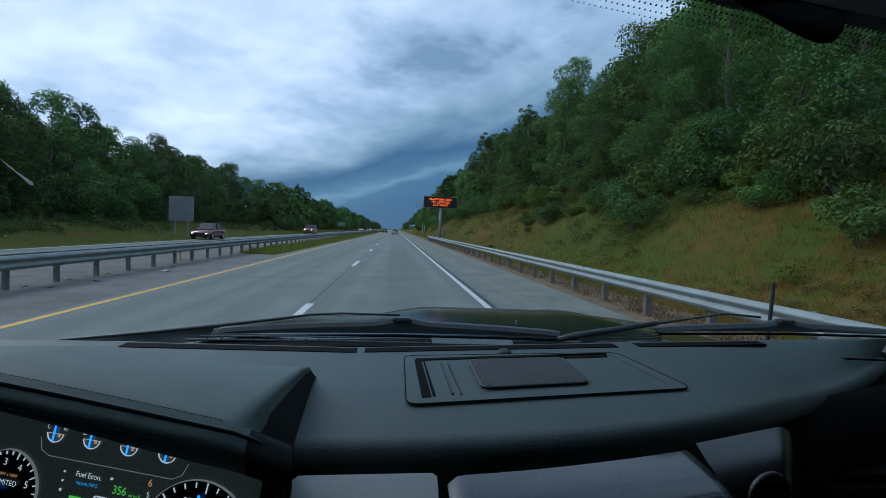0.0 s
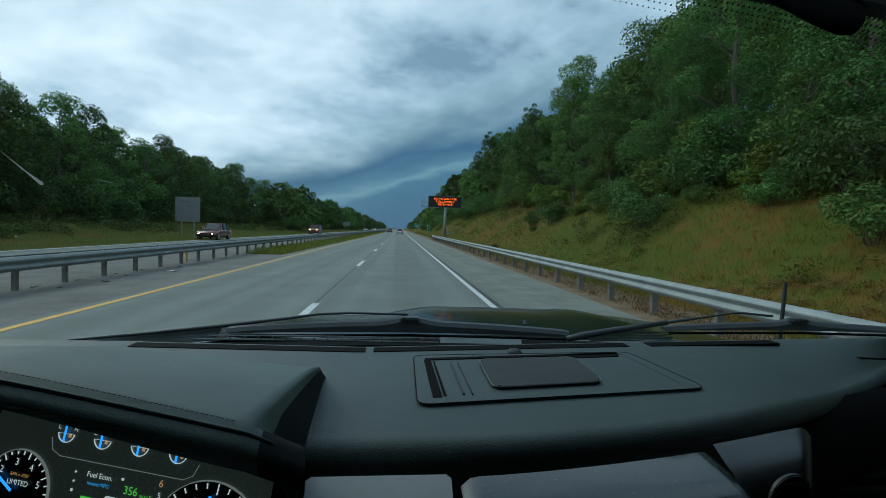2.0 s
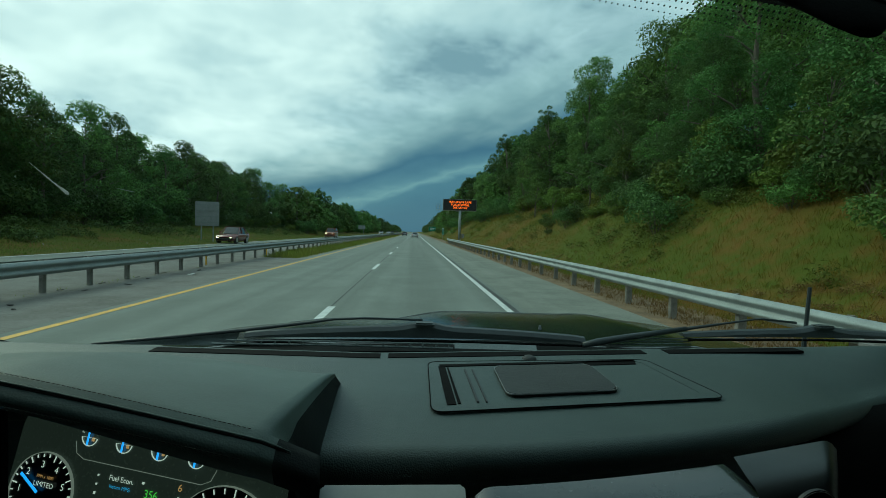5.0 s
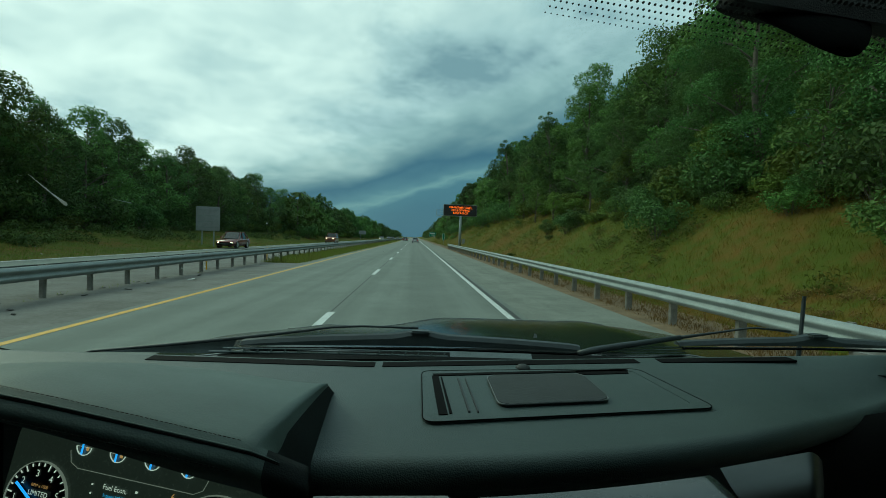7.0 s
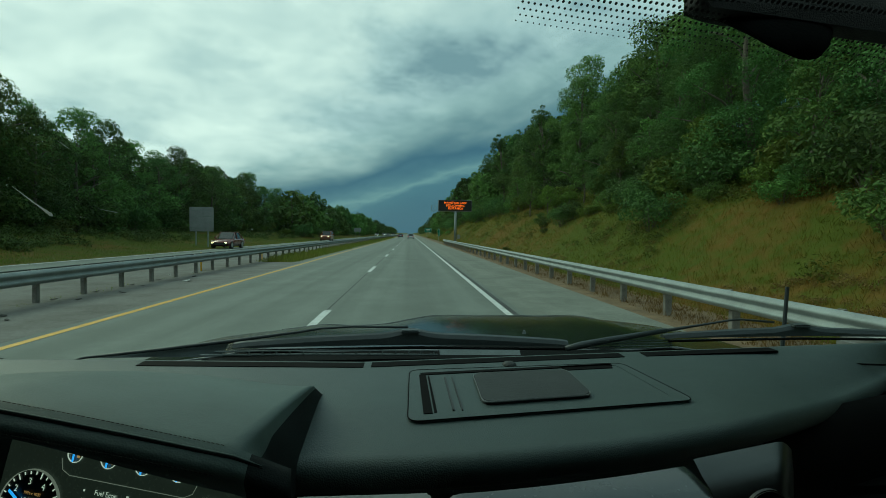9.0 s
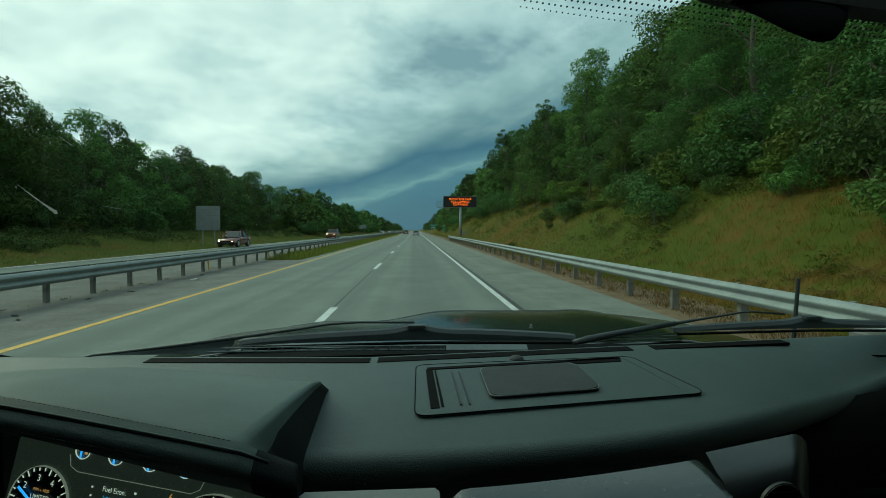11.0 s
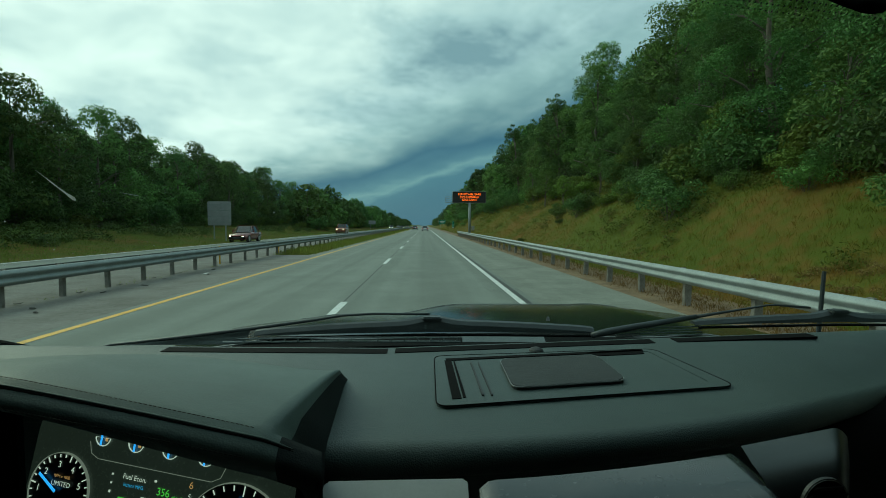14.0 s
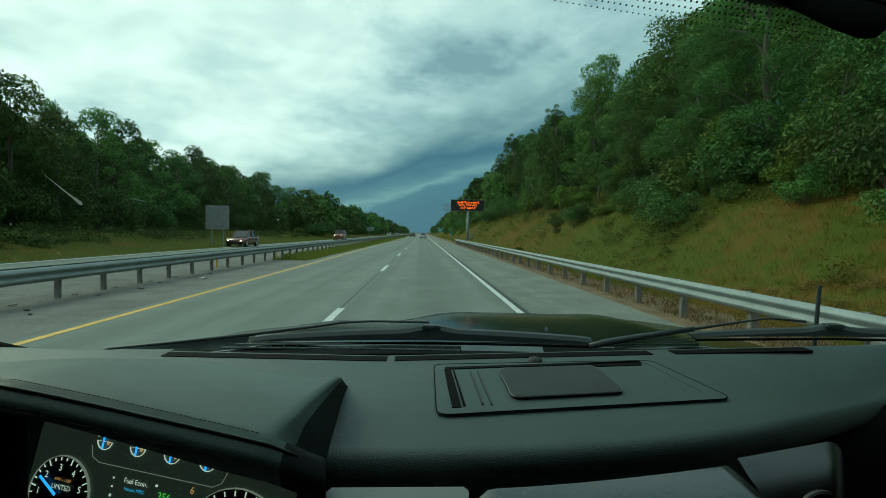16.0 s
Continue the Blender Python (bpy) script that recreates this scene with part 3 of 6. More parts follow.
shrub_kinds = [shrub("leafy green shrub at the foot of the wood", 41, 2.4, 1.7, 2000, 0.10, "leaf"),
               shrub("pale green bushy shrub on the grassy bank", 42, 1.7, 1.4, 1700, 0.095, "leaf_light"),
               shrub("dark tangled shrub at the wood's edge", 43, 3.2, 2.1, 2300, 0.11, "leaf_dark")]
for k in close_kinds + verge_kinds + near_kinds + mid_kinds + far_kinds:
    k["group"] = "roadside trees"


def plant(kinds, spots, smin=0.85, smax=1.2):
    """Copies of the kinds at the spots (x, y[, scale]); the first of each kind is placed itself."""
    for i, s in enumerate(spots):
        src = kinds[i % len(kinds)]
        sc = (s[2] if len(s) > 2 else 1.0) * rnd.uniform(smin, smax)
        m = pose(s[0], s[1], height(s[0], s[1]) - 0.12, 0, 0, rnd.uniform(0, 360))
        if i < len(kinds):
            src.matrix_basis = m
            ob = src
        else:
            ob = copy_thing(src, m)
        ob.scale = (sc, sc, sc * rnd.uniform(0.92, 1.1))


def rows_of(x0, dx, y0, y1, step, jx=1.2, jy=1.0, scale=1.0):
    out, y = [], y0
    while y < y1:
        out.append((x0 + dx * rnd.random() + rnd.uniform(-jx, jx), y + rnd.uniform(-jy, jy), scale))
        y += step
    return out


close_spots = rows_of(14.5, 2.0, 5, 34, 3.4, 1.0, scale=0.80)
plant(close_kinds, close_spots)
verge_spots = rows_of(-31.5, -1.5, 12, 96, 3.3, 1.3, scale=0.94) + rows_of(-30.0, -2.0, 98, 132, 4.5, 1.0, scale=0.80)
plant(verge_kinds, verge_spots)
near_spots = rows_of(17.5, 2.0, 22, 84, 4.0, 1.5) + rows_of(25, 4, 2, 22, 5.0, 2, scale=0.62) + rows_of(19, 2, -6, 6, 5.0)
rnd.shuffle(near_spots)
plant(near_kinds, near_spots)
mid_spots = (rows_of(26, 4, 22, 110, 5.0, 2) + rows_of(33, 4, 30, 130, 6.5, 2, scale=1.1) + rows_of(-37, -4, 12, 100, 4.0, 2, scale=0.92) + rows_of(19, 2, -26, -6, 5.5) + rows_of(-28, -3, -26, 14, 6)
             + rows_of(18.5, 3, 84, 150, 5.0, 2, scale=0.95))
rnd.shuffle(mid_spots)
plant(mid_kinds, mid_spots)
far_spots = (rows_of(17, 4, 150, 300, 6.5, 2) + rows_of(-26, -3, 126, 300, 6.5, 1.5, scale=0.92) + rows_of(-34, -5, 130, 260, 9, 2)
             + [(-27.0, 104.0, 0.95), (-25.5, 108.0, 0.85)] + rows_of(27, 6, 130, 230, 9, 3, scale=1.1))
rnd.shuffle(far_spots)
plant(far_kinds, far_spots)


def distant_woods(spots):
    """Woods too far off to tell their trees apart: crowns and trunks in one mesh."""
    crowns = []
    for k in far_kinds:
        me = next(c for c in k.children if c.name.startswith("crown")).data
        co = np.empty(len(me.vertices) * 3, np.float32)
        me.vertices.foreach_get("co", co)
        crowns.append(co.reshape(-1, 4, 3)[::2] * 1.0)
    out = []
    stem = np.array([[(-1, -1, 0), (1, -1, 0), (1, -1, 1), (-1, -1, 1)], [(1, 1, 0), (-1, 1, 0), (-1, 1, 1), (1, 1, 1)],
                     [(1, -1, 0), (1, 1, 0), (1, 1, 1), (1, -1, 1)], [(-1, 1, 0), (-1, -1, 0), (-1, -1, 1), (-1, 1, 1)]], float) * (0.16, 0.16, 6.5)
    for i, s in enumerate(spots):
        sc = s[2] * rnd.uniform(0.85, 1.2)
        a = rnd.uniform(0, 2 * math.pi)
        rot = np.array([(math.cos(a), -math.sin(a), 0), (math.sin(a), math.cos(a), 0), (0, 0, 1)])
        at = np.array((s[0], s[1], height(s[0], s[1]) - 0.2))
        for q in (crowns[i % 2], stem):
            out.append((q.reshape(-1, 3) * sc) @ rot.T + at)
    v = np.concatenate(out)
    ob = part("distant_woods", fast_mesh("distant_woods", v, np.arange(len(v)).reshape(-1, 4), M["leaf_dark"]), None)
    tagged(ob, "dark green woods along the road far off", "woods", kind="stuff")


distant_woods(rows_of(17, 4, 300, 420, 6.0, 2) + rows_of(27, 6, 230, 420, 8, 3, scale=1.1) + rows_of(-26, -3, 300, 340, 6.0, 1.5, scale=0.92) + rows_of(-34, -5, 260, 400, 8, 2)
              + rows_of(15, 3, 420, 700, 11, 2, scale=0.9) + rows_of(-24, -3, 340, 700, 11, 2, scale=0.8) + rows_of(13, 6, -390, -30, 8, 2) + rows_of(-26, -4, -390, -30, 9, 2))
shrub_spots = (rows_of(14.2, 1.8, 24, 80, 2.0, 1.0) + rows_of(12.2, 1.6, 6, 26, 1.5, 0.8, scale=0.85) + rows_of(10.6, 1.8, 6, 34, 1.4, 0.8, scale=0.5) + rows_of(-30.0, -1.5, 12, 98, 1.6, 0.8, scale=1.15) + rows_of(9.5, 4.5, 10, 90, 5.5, 1.5, scale=0.25)
               + rows_of(-24, -2, 95, 180, 5, 1) + rows_of(13, 3, 80, 170, 3.0, 1, scale=1.2) + rows_of(9.5, 3, 110, 200, 4.0, 1, scale=0.8))
rnd.shuffle(shrub_spots)
plant(shrub_kinds, shrub_spots, 0.7, 1.3)


saplings = [tree("sapling", "slender young tree with pale thin trunk on the grassy bank", 61, 4.6, 1.5, 2200, 0.085, "leaf", 0.42),
            tree("sapling", "young feathery sumac with bare stem on the bank", 62, 3.6, 1.3, 2000, 0.085, "leaf_light", 0.5)]
for k in saplings:
    k["group"] = "saplings on the bank"
plant(saplings, rows_of(12.0, 2.5, 13, 62, 5.5, 0.8), 0.8, 1.2)


def grass(name, label, count, xr, yr, tall, mat, seed, edge=0.0):
    """Blades in tufts over a stretch of ground, denser towards the start of the stretch."""
    rng = np.random.default_rng(seed)
    tufts = count // 7
    u = rng.random(tufts)
    ty = yr[0] * (yr[1] / yr[0]) ** u
    tx = xr[0] + (xr[1] - xr[0]) * rng.random(tufts)
    h = np.array([height(a, b) for a, b in zip(tx, ty)])
    if edge:
        h = np.maximum(h, edge)
    k = np.repeat(np.arange(tufts), 7)
    n = len(k)
    far = np.clip(ty[k] / 14.0, 0.7, 5.0)
    x, y = tx[k] + rng.normal(size=n) * 0.10 * far, ty[k] + rng.normal(size=n) * 0.10 * far
    z = h[k] - 0.04
    s = tall * (0.45 + 0.9 * rng.random(n)) * (0.6 + 0.8 * rng.random(tufts))[k]
    a = rng.random(n) * 2 * math.pi
    wd = 0.0030 * far
    ln = rng.normal(size=(n, 2)) * 0.20 * s[:, None]
    base = np.stack([x, y, z], 1)
    side = np.stack([np.cos(a) * wd, np.sin(a) * wd, np.zeros(n)], 1)
    midp = base + np.stack([ln[:, 0] * 0.35, ln[:, 1] * 0.35, s * 0.6], 1)
    tip = base + np.stack([ln[:, 0], ln[:, 1], s], 1)
    v = np.stack([base - side, base + side, midp + side * 0.7, tip], 1).reshape(-1, 3)
    f = np.arange(n * 4).reshape(-1, 4)
    ob = part(name, fast_mesh(name, v, f, M[mat]), None)
    return tagged(ob, label, "grass", kind="stuff")


grass("bank_grass", "tall green and straw-coloured grass on the bank", 230000, (6.2, 17.5), (5.0, 210.0), 0.125, "grass", 51)
grass("verge_grass", "short green grass on the far verge", 70000, (-30.5, -17.6), (9.0, 130.0), 0.15, "grass_green", 52)
grass("median_grass", "strip of long grass in the median", 36000, (-7.95, -6.15), (24.0, 170.0), 0.26, "grass_green", 53)
grass("rail_weeds", "sparse weeds at the foot of the median guardrail", 900, (-8.3, -7.9), (8.0, 24.0), 0.09, "grass_green", 55)
grass("edge_weeds", "dry weeds under the guardrail", 26000, (5.2, 6.5), (6.0, 75.0), 0.12, "grass_dry", 54)



def bank_weeds(name, label, count, spots, mat, seed, leaf):
    """Low leafy weeds in clumps (x, y, radius) on the ground, joined."""
    rng = np.random.default_rng(seed)
    lobes = [(x, y, height(x, y) + 0.35 * r, r) for x, y, r in spots]
    v, f = leaves_on(lobes, count, leaf, rng, 0.5)
    return tagged(part(name, fast_mesh(name, v, f, M[mat]), None), label, "weeds", kind="stuff")


def clumps(count, xr, yr, rr, seed, upper=False):
    r = random.Random(seed)
    out = []
    while len(out) < count:
        y = yr[0] * (yr[1] / yr[0]) ** r.random()
        u = r.random()
        x = xr[0] + (xr[1] - xr[0]) * (u ** 0.6 if upper else u)
        if noise.noise((x * 0.22, y * 0.12, 7.0)) > -0.10:
            out.append((x, y, r.uniform(*rr)))
    return out


bank_weeds("bank_weeds", "bright green leafy weeds high on the grassy bank", 60000, clumps(620, (8.6, 15.0), (7.0, 120.0), (0.16, 0.50), 71, True), "leaf_light", 72, 0.050)
bank_weeds("dry_weeds", "straw-coloured dry weeds low on the bank behind the guardrail", 20000, clumps(420, (6.6, 11.0), (6.5, 90.0), (0.07, 0.18), 73), "dry_weed", 74, 0.026)
bank_weeds("verge_weeds", "dark leafy weeds at the edge of the far verge", 30000, clumps(300, (-30.5, -23.0), (14.0, 110.0), (0.25, 0.70), 75), "leaf", 76, 0.09)

# ------------------------------------------------------------ signs
M["sign_face"] = material("matt_black_display", (0.012, 0.012, 0.013), 0.6, vary=0.3, scale=2)
M["sign_frame"] = material("black_sign_housing", (0.03, 0.03, 0.032), 0.5, vary=0.2, scale=2)
M["led"] = material("orange_lamps", (0.4, 0.1, 0.01), 0.5, emit=(1.0, 0.125, 0.010), power=1.7)
M["green_sign"] = material("green_sign_sheet", (0.0, 0.17, 0.09), 0.45, vary=0.12, scale=2)
M["blue_sign"] = material("blue_sign_sheet", (0.03, 0.10, 0.20), 0.45, vary=0.12, scale=2)
M["alu"] = material("bare_aluminium_sheet", (0.33, 0.34, 0.35), 0.5, 0.6, vary=0.15, scale=2)
M["white_sheet"] = material("white_sign_sheet", (0.7, 0.7, 0.7), 0.5)


def message_sign():
    t = thing("message_sign", "black electronic message sign with orange letters on a grey steel pole", "road sign")
    t.matrix_basis = pose(8.1, 80.0, height(8.1, 80.0))
    zc = 6.7 - height(8.1, 80.0)
    part("pole", tube([(0, 0, -0.5), (0, 0, 2.5), (0, 0, zc - 1.0)], [0.24, 0.24, 0.24], 20), M["galv"], t, smooth=True)
    part("pole_base", tube([(0, 0, 0.0), (0, 0, 0.16)], [0.42, 0.42], 20), M["galv"], t)
    x0 = -0.1
    body = part("cabinet", boxes(((x0, 0.35, zc), (6.1, 0.9, 2.05)), bevel=0.05), M["alu"], t)
    part("display_face", boxes(((x0, -0.112, zc), (5.8, 0.02, 1.8))), M["sign_face"], body)
    rim = rounded([(-3.0, -0.98), (3.0, -0.98), (3.0, 0.98), (-3.0, 0.98)], 0.06)
    inn = rounded([(-2.88, -0.88), (2.88, -0.88), (2.88, 0.88), (-2.88, 0.88)], 0.06)
    part("visor_frame", ring(rim, inn, 0, 0.12, Matrix.Translation((x0, -0.10, zc)) @ pose(0, 0, 0, 90)), M["sign_frame"], body)
    for i, line in enumerate(("MAINTAIN SAFE", "FOLLOWING", "DISTANCE")):
        writing(line, 0.52, Matrix.Translation((x0 + 0.05, -0.128, zc + 0.50 - 0.50 * i)) @ pose(0, 0, 0, 90), M["led"], body, "message_line", 0.002, spacing=1.12)
    part("saddle", boxes(((0, 0.35, zc - 1.08), (1.6, 0.5, 0.14)), bevel=0.02), M["galv"], t)
    wk = part("walkway", boxes(((-3.75, 0.35, zc - 0.98), (1.3, 0.9, 0.07)), bevel=0.01), M["galv"], t)
    bm = bmesh.new()
    for zz in (0.35, 0.7, 1.05):
        tube([(-4.38, -0.08, zc - 0.98 + zz), (-3.1, -0.08, zc - 0.98 + zz)], 0.03, 6, bm)
    part("guard_rails", bm, M["galv"], wk)
    for xx in (-4.38, -3.75, -3.15):
        part("stanchion", tube([(xx, -0.08, zc - 0.98), (xx, -0.08, zc + 0.09)], 0.03, 6), M["galv"], wk)
    part("control_box", boxes(((0.62, -0.15, 0.9), (0.5, 0.4, 0.8)), bevel=0.02), M["alu"], t)


message_sign()


def panel_sign(name, label, x, y, wide, tall, base, face, posts=2, turned=False, bars=()):
    """A flat sign on posts; turned shows its bare, ribbed back."""
    t = thing(name, label, "road sign")
    g = height(x, y)
    t.matrix_basis = pose(x, y, g)
    back = "alu" if turned else face
    pl = part("panel", slab(rounded([(-wide / 2, 0), (wide / 2, 0), (wide / 2, tall), (-wide / 2, tall)], 0.12), 0, 0.03, 0.004, Matrix.Translation((0, 0, base)) @ pose(0, 0, 0, 90)), M[back], t)
    if turned:
        for k in range(4):
            part("rib", boxes(((0, -0.06, base + tall * (0.14 + 0.24 * k)), (wide * 0.98, 0.05, 0.06))), M["galv"], pl)
    else:
        o = rounded([(-wide / 2 + .03, .03), (wide / 2 - .03, .03), (wide / 2 - .03, tall - .03), (-wide / 2 + .03, tall - .03)], 0.1)
        i = rounded([(-wide / 2 + .09, .09), (wide / 2 - .09, .09), (wide / 2 - .09, tall - .09), (-wide / 2 + .09, tall - .09)], 0.08)
        part("border", ring(o, i, 0, 0.004, Matrix.Translation((0, -0.031, base)) @ pose(0, 0, 0, 90)), M["white_sheet"], pl)
        for bx, bz, bw, bh in bars:
            part("text_bar", boxes(((bx, -0.036, base + bz), (bw, 0.006, bh))), M["white_sheet"], pl)
    for k in range(posts):
        px = 0 if posts == 1 else (k - 0.5) * wide * 0.5
        part("post", boxes(((px, 0.09 if not turned else 0.06, (base + tall * 0.9) / 2 - 0.2), (0.1, 0.1, base + tall * 0.9 + 0.4)), bevel=0.008), M["galv"], t)
    return t


panel_sign("sign_back", "small grey back of a road sign far off", -19.8, 168, 2.6, 1.4, 2.0, "alu", 2, True)
panel_sign("guide_sign", "dark green guide sign with white border on posts", 9.0, 228, 3.6, 2.2, 1.6, "green_sign", 2, False, ((0, 1.5, 2.4, 0.3), (0, 0.7, 2.0, 0.3)))
panel_sign("mile_marker", "narrow green mile marker beside the shoulder", 6.9, 108, 0.55, 1.7, 1.1, "green_sign", 1)

M["yellow_sheet"] = material("yellow_marker_sheet", (0.75, 0.42, 0.02), 0.5, vary=0.1, scale=4)
M["black_sheet"] = material("black_marker_stripe", (0.02, 0.02, 0.02), 0.5)
M["white_paint"] = material("weathered_white_paint", (0.62, 0.62, 0.60), 0.7, vary=0.2, scale=6)
M["orange"] = material("orange_cone_rubber", (0.75, 0.18, 0.03), 0.6, vary=0.15, scale=8)
M["concrete"] = material("tan_concrete", (0.34, 0.27, 0.19), 0.9, vary=0.22, scale=1.2, bump=0.5, bump_scale=40)
M["red_sheet"] = material("red_sign_sheet", (0.45, 0.02, 0.03), 0.5)


def flat(x, z, y=0.0):
    return Matrix.Translation((x, y, z)) @ pose(0, 0, 0, 90)


def end_marker():
    t = thing("end_marker", "yellow and black striped marker on the guardrail's end", "road sign", at=pose(5.15, -24.5, 0))
    pl = part("panel", boxes(((0, 0, 0.62), (0.30, 0.02, 0.62)), bevel=0.005), M["yellow_sheet"], t)
    for k in range(4):
        c = [(-0.15, -0.30 + 0.16 * k), (0.15, -0.14 + 0.16 * k), (0.15, -0.07 + 0.16 * k), (-0.15, -0.23 + 0.16 * k)]
        part("stripe", slab(c, 0, 0.003, 0, flat(0, 0.58, -0.011)), M["black_sheet"], pl)
    part("strut", tube([(-0.06, 0.1, 0.0), (0.0, 0.7, 0.5)], 0.03, 8), M["yellow_sheet"], t)
    part("post", boxes(((0, 0.06, 0.3), (0.08, 0.08, 0.7)), bevel=0.01), M["post"], t)


end_marker()


def camera_pole():
    y, x = -152.0, 7.8
    t = thing("camera_pole", "grey traffic camera pole with white cameras and cabinet", "camera pole", at=pose(x, y, height(x, y)))
    part("pole", tube([(0, 0, -0.3), (0, 0, 3.0), (0, 0, 6.0)], [0.12, 0.10, 0.08], 14), M["galv"], t, smooth=True)
    for z, w_ in ((5.75, 0.9), (2.35, 0.7)):
        a = part("bracket", tube([(-w_ / 2, 0, z), (w_ / 2, -0.1, z + 0.08)], 0.035, 8), M["white_paint"], t)
        part("traffic_camera", boxes(((-w_ / 2, -0.05, z + 0.1), (0.22, 0.34, 0.16)), bevel=0.03), M["white_paint"], a)
    part("aerial_arm", tube([(0, 0, 6.0), (-0.65, 0, 5.9), (-0.65, 0, 6.3)], 0.03, 8), M["white_paint"], t)
    part("cabinet", boxes(((0.28, -0.05, 1.1), (0.36, 0.3, 0.75)), bevel=0.03), M["alu"], t)


camera_pole()
exit_sign = panel_sign("exit_sign", "green exit sign with white lettering on two steel posts", 10.5, -171.0, 3.6, 3.5, 2.0, "green_sign", 2)
b0 = 2.0
shield_out = [(-0.38, 0), (0.38, 0), (0.45, 0.62), (0.30, 0.66), (0.30, 0.86), (-0.30, 0.86), (-0.30, 0.66), (-0.45, 0.62)]
part("route_shield", slab(shield_out, 0, 0.004, 0, flat(0.45, b0 + 2.05, -0.031)), M["white_sheet"], exit_sign.children[0])
for tx, sz, px, pz, mt in (("462", 0.50, 0.45, 2.38, "black_sheet"), ("TO", 0.42, -0.5, 2.75, "white_sheet"), ("Wrightsville", 0.66, 0.0, 1.32, "white_sheet"), ("EXIT 3/4 MILE", 0.42, 0.0, 0.52, "white_sheet")):
    writing(tx, sz, flat(px, b0 + pz, -0.038), M[mt], exit_sign.children[0], "sign_lettering", 0.002)


def parking_sign():
    y, x = -274.0, 7.0
    t = thing("no_parking_sign", "white no-parking plate over a green sign on one post", "road sign", at=pose(x, y, height(x, y), 0, 2, 0))
    part("post", boxes(((0, 0.04, 1.4), (0.07, 0.05, 3.2)), bevel=0.006), M["galv"], t)
    up_ = part("plate", slab(rounded([(-0.30, 0), (0.30, 0), (0.30, 0.62), (-0.30, 0.62)], 0.04), 0, 0.012, 0.002, flat(0, 2.35)), M["white_sheet"], t)
    c = [(0.24 * math.cos(a), 0.24 * math.sin(a)) for a in (2 * math.pi * k / 32 for k in range(32))]
    part("ring", ring(c, [(q * 0.84, r * 0.84) for q, r in c], 0, 0.003, flat(0, 2.66, -0.013)), M["red_sheet"], up_)
    writing("P", 0.42, flat(0, 2.66, -0.015), M["black_sheet"], up_, "letter", 0.001)
    part("bar", slab([(-0.18, 0.15), (-0.15, 0.18), (0.18, -0.15), (0.15, -0.18)], 0, 0.002, 0, flat(0, 2.66, -0.018)), M["red_sheet"], up_)
    lo_ = part("panel", slab(rounded([(-0.48, 0), (0.48, 0), (0.48, 1.05), (-0.48, 1.05)], 0.05), 0, 0.012, 0.002, flat(0, 1.25)), M["green_sign"], t)
    for z, w_, h_ in ((2.1, 0.24, 0.10), (1.86, 0.30, 0.26), (1.62, 0.40, 0.10), (1.42, 0.70, 0.07)):
        part("text_bar", boxes(((0, -0.016, z), (w_, 0.004, h_))), M["white_sheet"], lo_)


parking_sign()
panel_sign("notice_sign", "small white notice sign on a leaning post", 6.8, -318.0, 0.8, 0.5, 2.0, "white_sheet", 1, False, ((0, 0.3, 0.5, 0.08), (0, 0.15, 0.4, 0.06)))
panel_sign("sign_back", "bare grey back of a large road sign on two posts", -20.6, -256, 2.6, 3.0, 1.3, "alu", 2, True)
panel_sign("sign_back", "bare grey back of a road sign beside the oncoming road", -20.6, 45.5, 2.3, 2.4, 1.5, "alu", 2, True)
dm = thing("diamond_sign", "grey back of a diamond warning sign on one post", "road sign", at=pose(-19.6, -146, height(-19.6, -146)))
part("panel", slab(rounded([(0, -0.65), (0.65, 0), (0, 0.65), (-0.65, 0)], 0.06), 0, 0.012, 0.002, flat(0, 2.1)), M["alu"], dm)
part("post", boxes(((0, 0.05, 1.2), (0.07, 0.06, 2.9)), bevel=0.006), M["galv"], dm)
cross = thing("roadside_cross", "small white wooden cross behind the guardrail", "cross", at=pose(6.1, -322.5, height(6.1, -322.5)))
part("upright", boxes(((0, 0, 0.5), (0.09, 0.05, 1.3)), bevel=0.008), M["white_paint"], cross)
part("crossbar", boxes(((0, -0.005, 0.82), (0.62, 0.05, 0.09)), bevel=0.008), M["white_paint"], cross)
for my in (18.6, 26.0):
    mk = thing("marker_post", "thin yellow marker post at the median guardrail", "marker post", at=pose(-8.45, my, 0))
    part("post", tube([(0, 0, -0.1), (0, 0, 0.72)], 0.03, 8), M["yellow_sheet"], mk)
rdeb = random.Random(77)
M["scrap"] = material("dark_tyre_scrap", (0.045, 0.042, 0.038), 0.85, vary=0.3, scale=9)


def scrap(label, x, y, r, long, mat):
    """A curled, ragged flat piece lying on the ground."""
    t = thing("road_debris", label, "debris", "litter on the median shoulder", at=pose(x, y, 0.0, 0, 0, rdeb.uniform(0, 180)))
    up, lo = [], []
    bm = bmesh.new()
    for k in range(10):
        a = 2 * math.pi * k / 10
        q = r * rdeb.uniform(0.55, 1.1)
        z = 0.012 + 0.35 * r * max(0.0, math.cos(a)) * rdeb.uniform(0.3, 1.0)
        up.append(bm.verts.new((q * long * math.cos(a), q * math.sin(a), z + 0.005)))
        lo.append(bm.verts.new((q * long * math.cos(a), q * math.sin(a), z - 0.005)))
    bm.faces.new(up)
    bm.faces.new(lo[::-1])
    for k in range(10):
        bm.faces.new((lo[k], lo[(k + 1) % 10], up[(k + 1) % 10], up[k]))
    part("scrap", bm, M[mat], t)


